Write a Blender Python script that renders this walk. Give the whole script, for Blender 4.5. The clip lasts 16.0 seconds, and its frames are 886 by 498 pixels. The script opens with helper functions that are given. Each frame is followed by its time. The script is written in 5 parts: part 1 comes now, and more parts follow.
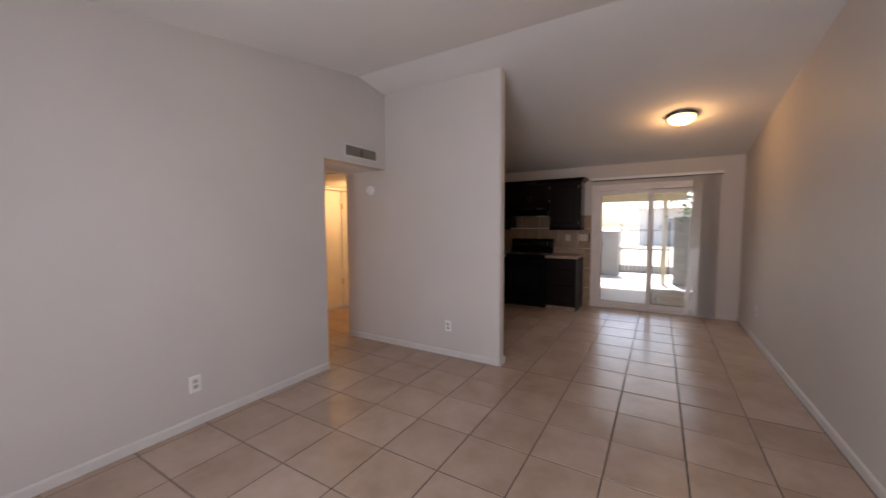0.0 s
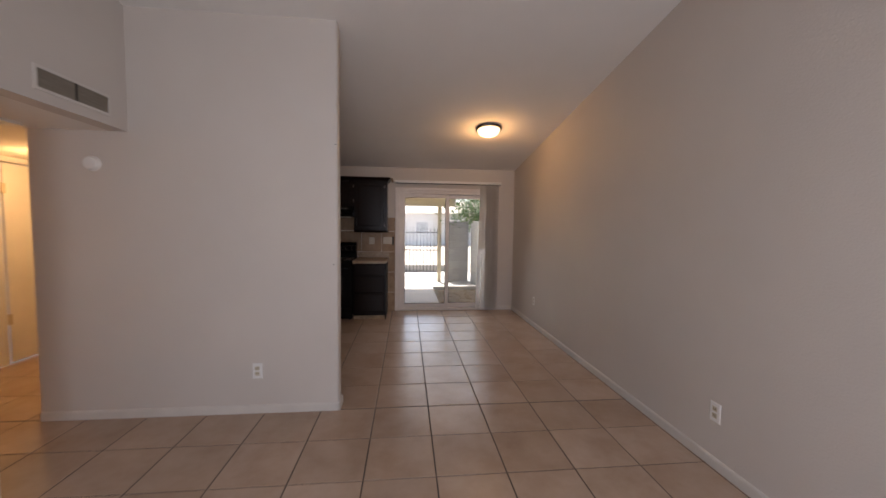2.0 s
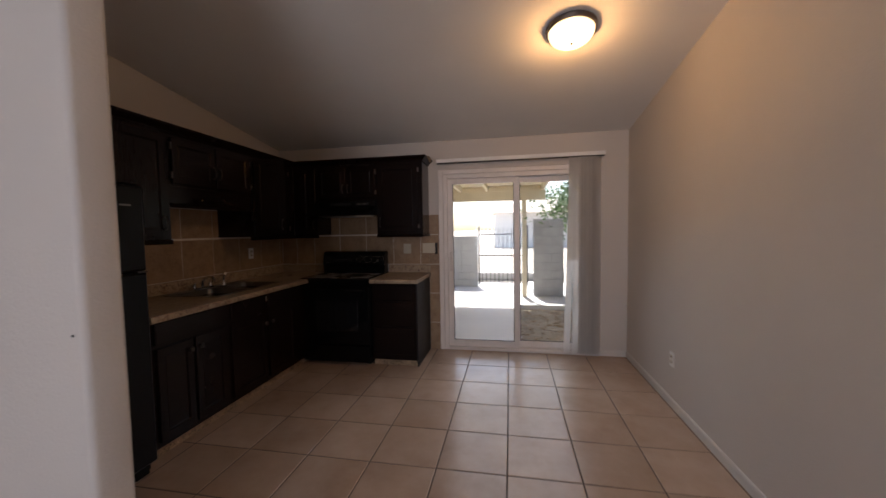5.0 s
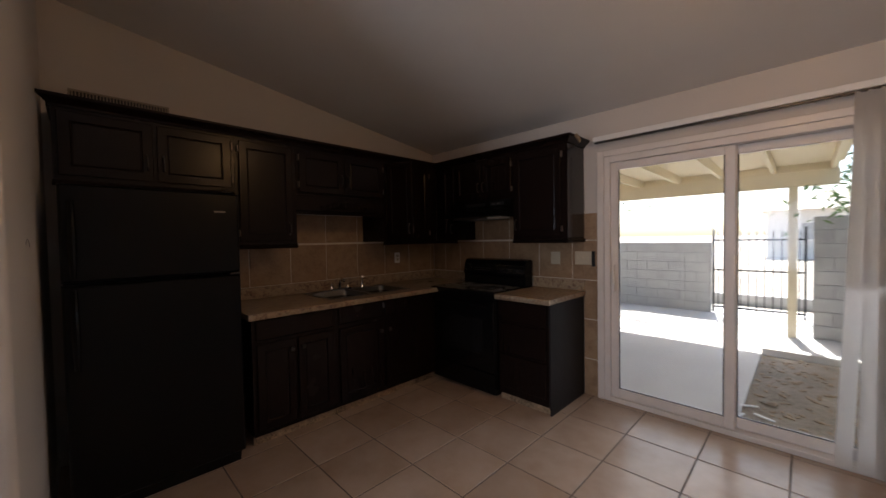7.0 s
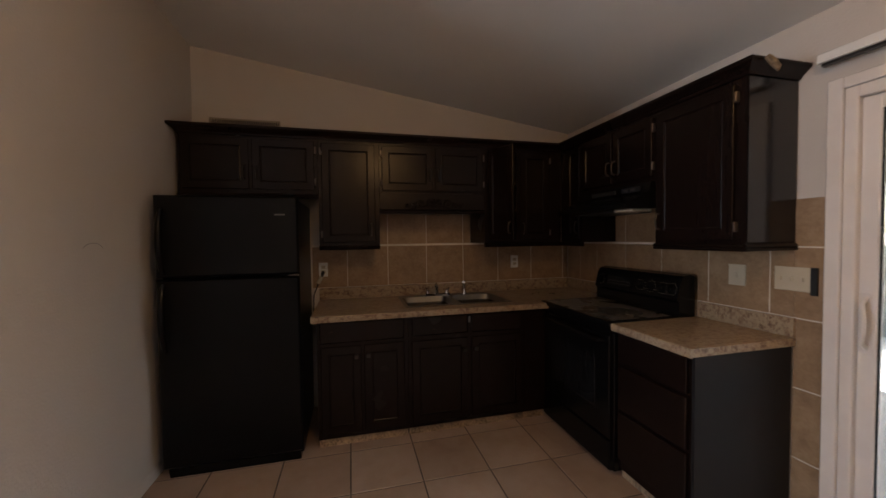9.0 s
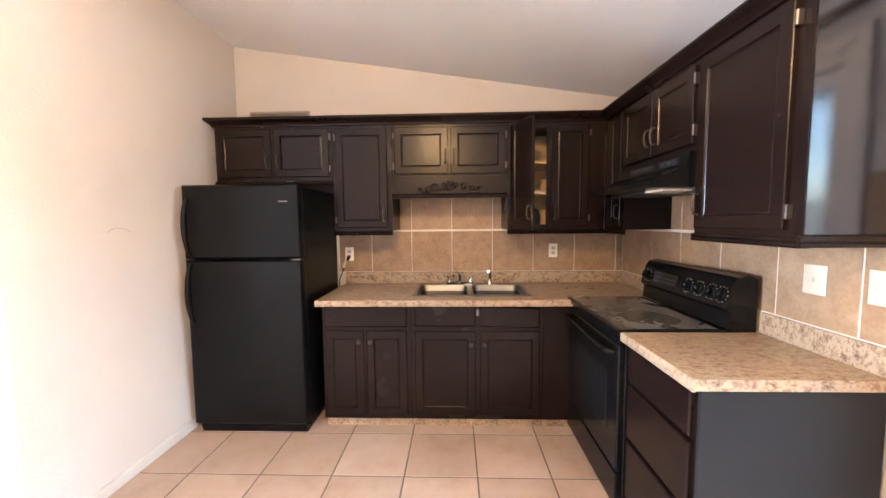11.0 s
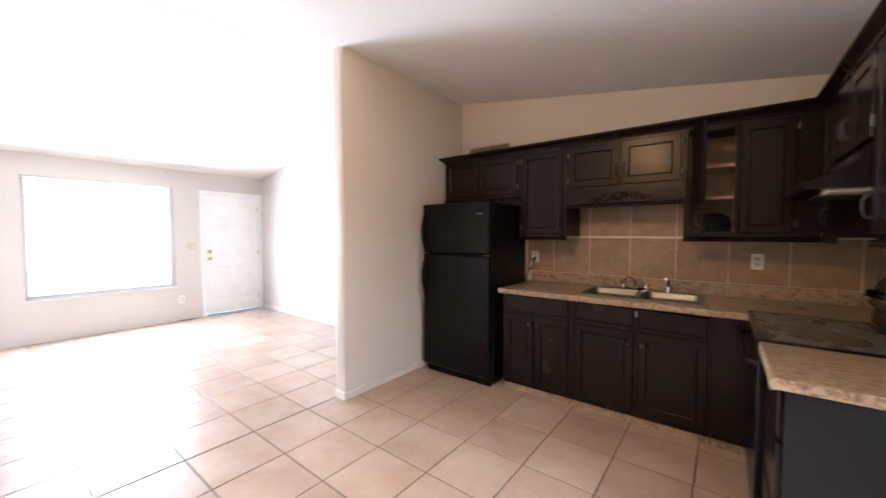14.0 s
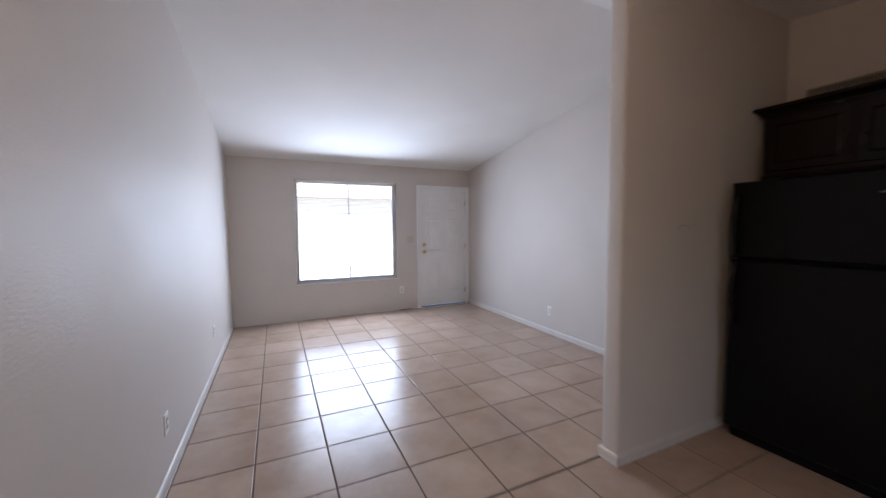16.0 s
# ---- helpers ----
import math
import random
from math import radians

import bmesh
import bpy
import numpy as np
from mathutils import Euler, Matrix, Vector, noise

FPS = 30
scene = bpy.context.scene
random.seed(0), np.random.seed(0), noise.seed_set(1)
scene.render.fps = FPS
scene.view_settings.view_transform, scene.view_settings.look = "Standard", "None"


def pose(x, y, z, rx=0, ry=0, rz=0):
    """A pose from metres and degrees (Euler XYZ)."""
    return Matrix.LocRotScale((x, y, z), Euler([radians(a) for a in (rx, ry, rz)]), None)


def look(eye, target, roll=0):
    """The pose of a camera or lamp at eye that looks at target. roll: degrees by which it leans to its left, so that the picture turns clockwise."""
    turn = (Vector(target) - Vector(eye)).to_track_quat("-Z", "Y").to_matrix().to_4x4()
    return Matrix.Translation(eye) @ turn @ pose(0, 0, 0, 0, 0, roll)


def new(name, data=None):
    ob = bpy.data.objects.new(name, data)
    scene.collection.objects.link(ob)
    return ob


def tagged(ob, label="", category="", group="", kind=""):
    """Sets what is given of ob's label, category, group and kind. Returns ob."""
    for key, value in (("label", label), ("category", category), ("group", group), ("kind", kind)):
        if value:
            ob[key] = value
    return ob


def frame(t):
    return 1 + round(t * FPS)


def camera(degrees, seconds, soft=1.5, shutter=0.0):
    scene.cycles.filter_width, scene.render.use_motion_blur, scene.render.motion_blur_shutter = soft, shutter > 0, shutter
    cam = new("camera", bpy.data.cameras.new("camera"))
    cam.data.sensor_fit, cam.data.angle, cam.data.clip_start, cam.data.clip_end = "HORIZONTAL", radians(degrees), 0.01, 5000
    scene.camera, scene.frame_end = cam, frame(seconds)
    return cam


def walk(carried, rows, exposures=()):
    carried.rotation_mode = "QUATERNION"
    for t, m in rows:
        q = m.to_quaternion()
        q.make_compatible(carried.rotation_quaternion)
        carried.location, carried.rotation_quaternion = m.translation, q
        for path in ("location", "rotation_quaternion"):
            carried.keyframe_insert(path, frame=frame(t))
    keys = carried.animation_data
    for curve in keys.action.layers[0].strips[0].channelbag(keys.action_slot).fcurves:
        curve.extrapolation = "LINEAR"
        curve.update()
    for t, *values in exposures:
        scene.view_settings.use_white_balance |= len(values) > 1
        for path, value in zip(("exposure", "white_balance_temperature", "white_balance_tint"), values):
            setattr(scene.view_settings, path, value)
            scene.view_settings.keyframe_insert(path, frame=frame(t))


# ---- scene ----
cam = camera(101.5, 16.0, soft=1.5, shutter=0.5)

PATH = [
    (0, (-1.046, -6.69, 1.402), (-2.072, -4.978, 1.275), -0.2),
    (0.5, (-1.218, -6.683, 1.335), (-1.899, -4.805, 1.229), 0.2),
    (1, (-1.503, -6.634, 1.362), (-1.834, -4.665, 1.255), 0.3),
    (1.5, (-1.708, -6.439, 1.375), (-1.735, -4.442, 1.267), 0.4),
    (2, (-1.872, -6.147, 1.413), (-1.672, -4.16, 1.297), 0.7),
    (2.5, (-1.911, -5.797, 1.418), (-1.644, -3.818, 1.308), 0.6),
    (3, (-1.853, -5.422, 1.451), (-1.578, -3.445, 1.33), 0.7),
    (5.5, (-1.013, -3.83, 1.394), (-1.71, -1.958, 1.307), -1.1),
    (6, (-0.825, -3.555, 1.409), (-1.861, -1.846, 1.331), -1.0),
    (6.5, (-0.83, -3.349, 1.367), (-2.077, -1.786, 1.309), -1.0),
    (7, (-0.823, -3.098, 1.38), (-2.238, -1.686, 1.323), -1.0),
    (7.5, (-0.755, -2.827, 1.388), (-2.346, -1.616, 1.338), -0.9),
    (8, (-0.768, -2.591, 1.376), (-2.515, -1.619, 1.324), -0.9),
    (8.5, (-0.864, -2.347, 1.411), (-2.729, -1.628, 1.342), -0.8),
    (9, (-0.906, -2.084, 1.412), (-2.844, -1.594, 1.348), -0.7),
    (9.5, (-0.946, -1.9, 1.41), (-2.925, -1.619, 1.336), -0.7),
    (12, (-1.012, -1.131, 1.43), (-2.997, -1.345, 1.309), -0.4),
    (12.5, (-0.84, -1.015, 1.398), (-2.816, -1.317, 1.321), -0.3),
    (13, (-0.708, -0.884, 1.404), (-2.655, -1.333, 1.306), -0.3),
    (13.5, (-0.617, -0.809, 1.412), (-2.413, -1.683, 1.311), -0.4),
    (14, (-0.553, -0.774, 1.388), (-2.128, -2.003, 1.302), -0.1),
    (14.5, (-0.452, -0.813, 1.406), (-1.858, -2.232, 1.305), -0.2),
    (15, (-0.478, -0.966, 1.432), (-1.675, -2.564, 1.31), -0.3),
    (15.5, (-0.511, -1.341, 1.415), (-1.497, -3.077, 1.299), -0.2),
    (16, (-0.615, -1.82, 1.41), (-1.452, -3.632, 1.284), -0.4),
]
walk(cam, [(t, look(eye, target, roll)) for t, eye, target, roll in PATH],
     exposures=((0, 1.5, 6550, 20), (3, 1.4, 6850, 20), (5.5, 1.5, 6350, 18), (7, 1.55, 6350, 16), (8, 1.27, 6300, 14), (8.5, 1.44, 6400, 14), (9, 2.15, 6500, 14), (9.5, 3.5, 6300, 13), (12, 5.4, 5450, 10), (12.7, 5.4, 5650, 9), (13.5, 4.6, 5800, 10), (14, 3.95, 5750, 11), (14.5, 3.2, 5650, 12), (15, 2.75, 5700, 13), (16, 2.0, 5650, 14)))

# ---- world, sun, lamps ----
SUN_EL, SUN_AZ = radians(58), radians(-12)
world = bpy.data.worlds.new("world")
scene.world = world
world.use_nodes = True
_wt = world.node_tree
_bg = _wt.nodes["Background"]
_sky = _wt.nodes.new("ShaderNodeTexSky")
_sky.sky_type, _sky.sun_disc = "NISHITA", False
_sky.sun_elevation, _sky.sun_rotation = SUN_EL, SUN_AZ
_sky.dust_density = 2.0
_wt.links.new(_sky.outputs[0], _bg.inputs[0])
_bg.inputs[1].default_value = 0.15


def lamp(name, kind, m, energy, color, size=(1, 1), spread=180):
    d = bpy.data.lights.new(name, kind)
    d.energy, d.color = energy, color
    if kind == "AREA":
        d.shape, d.size, d.size_y, d.spread = "RECTANGLE", size[0], size[1], radians(spread)
    if kind == "POINT":
        d.shadow_soft_size = size[0]
    if kind == "SUN":
        d.angle = radians(0.5)
    ob = new(name, d)
    ob.matrix_world = m
    return ob


_sd = Vector((math.sin(SUN_AZ) * math.cos(SUN_EL), math.cos(SUN_AZ) * math.cos(SUN_EL), math.sin(SUN_EL)))
lamp("sun", "SUN", look(_sd * 20, (0, 0, 0)), 5.0, (1, 0.95, 0.88))
# daylight standing in the front window
lamp("daylight_front", "AREA", look((-1.63, -7.50, 1.32), (-1.63, 0, 0.6)), 17.5, (0.80, 0.89, 1.0), (1.5, 1.45), 172)
# added fill just inside the patio door, tilted down to brighten the floor
lamp("patio_door_fill", "AREA", look((-1.2, -0.03, 1.0), (-1.15, -1.2, 0.0)), 1.7, (0.80, 0.90, 1.0), (1.4, 1.6), 115)
# lamps of the house
lamp("ceiling_glow", "POINT", Matrix.Translation((-0.87, -1.66, 2.53)), 3.8, (1, 0.55, 0.20), (0.07,))
lamp("hall_glow", "POINT", Matrix.Translation((-5.15, -2.35, 1.93)), 8, (1, 0.56, 0.21), (0.08,))

# ---- materials ----


def nt(name):
    m = bpy.data.materials.new(name)
    m.use_nodes = True
    t = m.node_tree
    return m, t, t.nodes["Principled BSDF"]


def lnk(t, a, b):
    t.links.new(a, b)


def coords(t):
    tc = t.nodes.new("ShaderNodeTexCoord")
    return tc.outputs["Object"]


def noise_node(t, scale, detail=3.0, rough=0.55, stretch=None, offset=True):
    n = t.nodes.new("ShaderNodeTexNoise")
    n.noise_dimensions = "4D"
    n.inputs["Scale"].default_value, n.inputs["Detail"].default_value, n.inputs["Roughness"].default_value = scale, detail, rough
    v = coords(t)
    if stretch:
        mp = t.nodes.new("ShaderNodeMapping")
        mp.inputs["Scale"].default_value = stretch
        lnk(t, v, mp.inputs[0])
        v = mp.outputs[0]
    lnk(t, v, n.inputs["Vector"])
    if offset:
        oi = t.nodes.new("ShaderNodeObjectInfo")
        mu = t.nodes.new("ShaderNodeMath")
        mu.operation = "MULTIPLY"
        mu.inputs[1].default_value = 37.0
        lnk(t, oi.outputs["Random"], mu.inputs[0])
        lnk(t, mu.outputs[0], n.inputs["W"])
    return n


def ramp(t, src, stops):
    r = t.nodes.new("ShaderNodeValToRGB")
    e = r.color_ramp.elements
    while len(e) < len(stops):
        e.new(0.5)
    for k, (p, c) in enumerate(stops):
        e[k].position = p
        e[k].color = (*c, 1) if len(c) == 3 else c
    lnk(t, src, r.inputs[0])
    return r


def mixc(t, fac, a, b, mode="MIX"):
    m = t.nodes.new("ShaderNodeMix")
    m.data_type, m.blend_type = "RGBA", mode
    for sock, val in ((m.inputs[0], fac), (m.inputs[6], a), (m.inputs[7], b)):
        if isinstance(val, (int, float)):
            sock.default_value = val
        elif isinstance(val, tuple):
            sock.default_value = (*val, 1)
        else:
            lnk(t, val, sock)
    return m.outputs[2]


def bump(t, bsdf, src, strength, dist=0.002):
    b = t.nodes.new("ShaderNodeBump")
    b.inputs["Strength"].default_value, b.inputs["Distance"].default_value = strength, dist
    lnk(t, src, b.inputs["Height"])
    lnk(t, b.outputs[0], bsdf.inputs["Normal"])


def plain(name, col, rough=0.5, metal=0.0, var=0.12, scale=6.0, fine=90.0, relief=0.1, rvar=0.1, coat=0.0, stretch=None, spec=0.5):
    m, t, b = nt(name)
    big, small = noise_node(t, scale, 4, stretch=stretch), noise_node(t, fine, 2, stretch=stretch)
    dark = tuple(c * (1 - var) for c in col)
    light = tuple(min(1, c * (1 + var)) for c in col)
    c1 = ramp(t, big.outputs[0], [(0.3, dark), (0.7, light)]).outputs[0]
    c2 = mixc(t, var * 0.6, c1, ramp(t, small.outputs[0], [(0.35, dark), (0.65, light)]).outputs[0])
    lnk(t, c2, b.inputs["Base Color"])
    rr = ramp(t, big.outputs[0], [(0.3, (rough - rvar * rough,) * 3), (0.7, (min(1, rough + rvar * rough),) * 3)])
    lnk(t, rr.outputs[0], b.inputs["Roughness"])
    b.inputs["Metallic"].default_value = metal
    b.inputs["Coat Weight"].default_value = coat
    b.inputs["Specular IOR Level"].default_value = spec
    if relief:
        bump(t, b, small.outputs[0], relief)
    return m


M = {}
M["wall"] = plain("wall_paint", (0.60, 0.55, 0.503), 0.57, spec=0.35, var=0.035, scale=1.3, fine=105, relief=0.7)
M["ceiling"] = plain("ceiling_paint", (0.80, 0.775, 0.74), 0.9, spec=0.2, var=0.03, scale=1.5, fine=140, relief=0.35)
M["trim"] = plain("trim_paint", (0.64, 0.60, 0.555), 0.4, var=0.05, scale=5, relief=0.05)
M["white"] = plain("white_paint", (0.80, 0.79, 0.77), 0.42, var=0.04, scale=4, relief=0.06)
M["vinyl"] = plain("white_vinyl", (0.78, 0.725, 0.685), 0.35, var=0.05, scale=7, relief=0.03)
M["ivory"] = plain("ivory_plastic", (0.54, 0.475, 0.36), 0.35, var=0.03, relief=0.0)
M["black"] = plain("black_enamel", (0.005, 0.005, 0.0053), 0.2, spec=0.22, var=0.1, scale=1.5, fine=60, relief=0.02, rvar=0.05)
M["fridge"] = plain("black_textured_steel", (0.005, 0.005, 0.0053), 0.3, spec=0.16, var=0.06, scale=0.8, fine=260, relief=0.05, rvar=0.03)
M["rubber"] = plain("dark_rubber", (0.01, 0.01, 0.01), 0.7)
M["steel"] = plain("brushed_steel", (0.21, 0.205, 0.195), 0.36, metal=1, var=0.12, scale=5, fine=220, relief=0.06)
M["chrome"] = plain("chrome", (0.75, 0.75, 0.76), 0.12, metal=1, var=0.05, relief=0)
M["brass"] = plain("aged_brass", (0.62, 0.45, 0.22), 0.28, metal=1, var=0.1, relief=0)
M["pewter"] = plain("dark_pewter", (0.06, 0.055, 0.05), 0.38, metal=0.8, var=0.2, relief=0.03)
M["hinge"] = plain("hinge_steel", (0.13, 0.11, 0.10), 0.4, metal=0.9, var=0.2, relief=0)
M["grout"] = plain("floor_grout", (0.10, 0.075, 0.058), 0.9, var=0.25, scale=4, fine=150, relief=0.3)
M["wgrout"] = plain("pale_grout", (0.72, 0.65, 0.55), 0.9, var=0.12, scale=9, relief=0.2)
M["concrete"] = plain("patio_concrete", (0.58, 0.56, 0.54), 0.85, var=0.14, scale=0.9, fine=45, relief=0.35)
M["block"] = plain("grey_block", (0.42, 0.41, 0.40), 0.92, var=0.16, scale=3, fine=80, relief=0.5)
M["glosspanel"] = plain("glossy_espresso_panel", (0.009, 0.0065, 0.006), 0.15, spec=0.5, var=0.12, scale=3, fine=40, relief=0.02, rvar=0.15)
M["mortar"] = plain("block_mortar", (0.36, 0.35, 0.34), 0.95, var=0.1)
M["beam"] = plain("cream_timber", (0.62, 0.53, 0.37), 0.7, var=0.1, scale=5, fine=70, relief=0.3)
M["stucco"] = plain("tan_stucco", (0.55, 0.48, 0.40), 0.9, var=0.08, scale=2, fine=60, relief=0.6)
M["iron"] = plain("black_iron", (0.02, 0.02, 0.022), 0.5, var=0.2)
M["board"] = plain("bare_worn_board", (0.33, 0.23, 0.14), 0.8, var=0.75, scale=9, fine=70, relief=0.3)
M["shelf"] = plain("maple_veneer", (0.60, 0.44, 0.26), 0.5, var=0.15, scale=3, fine=40, stretch=(1, 8, 1))
M["gravel"] = plain("yard_gravel", (0.42, 0.36, 0.29), 0.95, var=0.3, scale=2, fine=60, relief=0.6)
M["shingle"] = plain("brown_shingle", (0.16, 0.12, 0.10), 0.9, var=0.2, scale=8)
M["bark"] = plain("bark", (0.14, 0.10, 0.07), 0.9, var=0.3, scale=14, relief=0.6)


def dark_wood(name, worn):
    m, t, b = nt(name)
    grain = noise_node(t, 9, 5, 0.6, stretch=(7, 7, 0.8))
    big = noise_node(t, 2.2, 3)
    c = ramp(t, grain.outputs[0], [(0.3, (0.0092, 0.0050, 0.0041)), (0.7, (0.0112, 0.0062, 0.0050))]).outputs[0]
    wear = noise_node(t, 16, 6, 0.8, stretch=(1, 1, 3.5))
    patch = ramp(t, wear.outputs[0], [(0.655, (0, 0, 0)), (0.675, (1, 1, 1))]).outputs[0]
    f = mixc(t, 1.0, patch, (worn, worn, worn), "MULTIPLY")
    c = mixc(t, f, c, (0.22, 0.15, 0.10))
    lnk(t, c, b.inputs["Base Color"])
    r = ramp(t, big.outputs[0], [(0.3, (0.23,) * 3), (0.7, (0.28,) * 3)])
    lnk(t, r.outputs[0], b.inputs["Roughness"])
    b.inputs["Specular IOR Level"].default_value = 0.2
    bump(t, b, grain.outputs[0], 0.008, 0.001)
    return m




M["wood"] = dark_wood("espresso_cabinet_paint", 0.0)
M["worn"] = dark_wood("chipped_espresso_paint", 0.7)
M["endpanel"] = plain("dark_grey_end_panel", (0.014, 0.0137, 0.0147), 0.5, spec=0.2, var=0.14, scale=4, fine=50, relief=0.06)


def tile_mat(name, a, b_, c_, rough, vein=6.0, glaze=0.2, fleck=0.3):
    m, t, b = nt(name)
    n1, n2, n3 = noise_node(t, vein, 5, 0.62), noise_node(t, vein * 6, 4, 0.65), noise_node(t, 1.2, 2)
    c1 = ramp(t, n1.outputs[0], [(0.32, a), (0.5, b_), (0.68, c_)]).outputs[0]
    c2 = mixc(t, fleck, c1, ramp(t, n2.outputs[0], [(0.35, a), (0.65, c_)]).outputs[0])
    oi = t.nodes.new("ShaderNodeObjectInfo")
    tone = ramp(t, oi.outputs["Random"], [(0, (0.88, 0.86, 0.84)), (1, (1, 1, 1))]).outputs[0]
    lnk(t, mixc(t, 1.0, c2, tone, "MULTIPLY"), b.inputs["Base Color"])
    lnk(t, ramp(t, n2.outputs[0], [(0.3, (rough * 0.97,) * 3), (0.7, (rough * 1.04,) * 3)]).outputs[0], b.inputs["Roughness"])
    b.inputs["Coat Weight"].default_value, b.inputs["Coat Roughness"].default_value = glaze, 0.18
    b.inputs["Specular IOR Level"].default_value = 0.45
    bump(t, b, n1.outputs[0], 0.05, 0.004)
    return m


M["tile"] = tile_mat("beige_floor_tile", (0.385, 0.268, 0.196), (0.465, 0.344, 0.262), (0.52, 0.396, 0.31), 0.25, 2.6, 0.0, 0.14)
M["wtile"] = tile_mat("tan_wall_tile", (0.23, 0.14, 0.075), (0.33, 0.215, 0.122), (0.42, 0.29, 0.178), 0.45, 9.0, 0.0)


def laminate():
    m, t, b = nt("granite_look_laminate")
    n1, n2, n3 = noise_node(t, 42, 6, 0.72, stretch=(1.5, 0.8, 1)), noise_node(t, 130, 3, 0.6), noise_node(t, 5, 3)
    c = ramp(t, n1.outputs[0], [(0.34, (0.06, 0.03, 0.02)), (0.44, (0.23, 0.14, 0.085)), (0.55, (0.40, 0.315, 0.21)), (0.68, (0.27, 0.155, 0.095))]).outputs[0]
    c = mixc(t, ramp(t, n2.outputs[0], [(0.60, (0, 0, 0)), (0.68, (1, 1, 1))]).outputs[0], c, (0.09, 0.05, 0.04))
    c = mixc(t, ramp(t, n3.outputs[0], [(0.4, (0, 0, 0)), (0.7, (0.35, 0.35, 0.35))]).outputs[0], c, (0.36, 0.29, 0.20))
    lnk(t, c, b.inputs["Base Color"])
    lnk(t, ramp(t, n3.outputs[0], [(0.3, (0.28,) * 3), (0.7, (0.42,) * 3)]).outputs[0], b.inputs["Roughness"])
    return m


M["laminate"] = laminate()


def cooktop():
    m, t, b = nt("dusty_cooktop_glass")
    n1, n2 = noise_node(t, 6, 4, 0.6), noise_node(t, 150, 3, 0.7)
    d = ramp(t, n1.outputs[0], [(0.2, (0, 0, 0)), (0.85, (1, 1, 1))]).outputs[0]
    c = mixc(t, d, (0.05, 0.047, 0.044), (0.17, 0.155, 0.135))
    c = mixc(t, ramp(t, n2.outputs[0], [(0.64, (0, 0, 0)), (0.72, (1, 1, 1))]).outputs[0], c, (0.35, 0.32, 0.28))
    lnk(t, c, b.inputs["Base Color"])
    lnk(t, ramp(t, n1.outputs[0], [(0.35, (0.16,) * 3), (0.65, (0.42,) * 3)]).outputs[0], b.inputs["Roughness"])
    return m


M["cooktop"] = cooktop()
M["ovenglass"] = plain("dark_oven_glass", (0.012, 0.012, 0.013), 0.08, var=0.1, relief=0)
M["tangrille"] = plain("dusty_tan_grille", (0.30, 0.26, 0.21), 0.6, var=0.15)
M["scuff"] = plain("grey_scuff", (0.30, 0.27, 0.25), 0.8, var=0.2)


def glass():
    m, t, b = nt("window_glass")
    out = t.nodes["Material Output"]
    tr, gl, fr, mx = (t.nodes.new(n) for n in ("ShaderNodeBsdfTransparent", "ShaderNodeBsdfGlossy", "ShaderNodeFresnel", "ShaderNodeMixShader"))
    tr.inputs[0].default_value = (0.93, 0.96, 0.95, 1)
    gl.inputs["Roughness"].default_value = 0.02
    fr.inputs[0].default_value = 1.3
    lnk(t, fr.outputs[0], mx.inputs[0])
    lnk(t, tr.outputs[0], mx.inputs[1])
    lnk(t, gl.outputs[0], mx.inputs[2])
    lnk(t, mx.outputs[0], out.inputs[0])
    return m


M["glass"] = glass()


def translucent(name, col, share):
    m, t, b = nt(name)
    out = t.nodes["Material Output"]
    tr, mx = t.nodes.new("ShaderNodeBsdfTranslucent"), t.nodes.new("ShaderNodeMixShader")
    n = noise_node(t, 5, 3)
    c = ramp(t, n.outputs[0], [(0.3, tuple(v * 0.94 for v in col)), (0.7, col)]).outputs[0]
    lnk(t, c, b.inputs["Base Color"])
    lnk(t, c, tr.inputs[0])
    b.inputs["Roughness"].default_value = 0.5
    mx.inputs[0].default_value = share
    lnk(t, b.outputs[0], mx.inputs[1])
    lnk(t, tr.outputs[0], mx.inputs[2])
    lnk(t, mx.outputs[0], out.inputs[0])
    return m


M["vane"] = translucent("blind_vane", (0.84, 0.81, 0.78), 0.35)
M["slat"] = translucent("white_slat", (0.9, 0.9, 0.89), 0.6)


def glow(name, col, strength):
    m, t, b = nt(name)
    b.inputs["Base Color"].default_value = (0.9, 0.85, 0.75, 1)
    b.inputs["Roughness"].default_value = 0.3
    b.inputs["Emission Color"].default_value = (*col, 1)
    b.inputs["Emission Strength"].default_value = strength
    return m


M["lampglass"] = glow("lit_frosted_glass", (1, 0.72, 0.36), 0.9)


def dirt():
    m, t, b = nt("dirt_and_litter")
    n1, n2 = noise_node(t, 2.2, 6, 0.7), noise_node(t, 30, 4, 0.7)
    c = ramp(t, n1.outputs[0], [(0.3, (0.16, 0.12, 0.085)), (0.55, (0.32, 0.26, 0.2)), (0.72, (0.44, 0.39, 0.32))]).outputs[0]
    c = mixc(t, 0.4, c, ramp(t, n2.outputs[0], [(0.35, (0.1, 0.075, 0.05)), (0.7, (0.5, 0.44, 0.36))]).outputs[0])
    lnk(t, c, b.inputs["Base Color"])
    b.inputs["Roughness"].default_value = 0.95
    bump(t, b, n2.outputs[0], 0.8, 0.02)
    return m


M["dirt"] = dirt()


def leaf():
    m, t, b = nt("leaf_green")
    g = t.nodes.new("ShaderNodeNewGeometry")
    c = ramp(t, g.outputs["Random Per Island"], [(0, (0.06, 0.12, 0.03)), (0.6, (0.10, 0.18, 0.05)), (1, (0.17, 0.23, 0.08))]).outputs[0]
    lnk(t, c, b.inputs["Base Color"])
    b.inputs["Roughness"].default_value = 0.6
    b.inputs["Transmission Weight"].default_value = 0.0
    return m


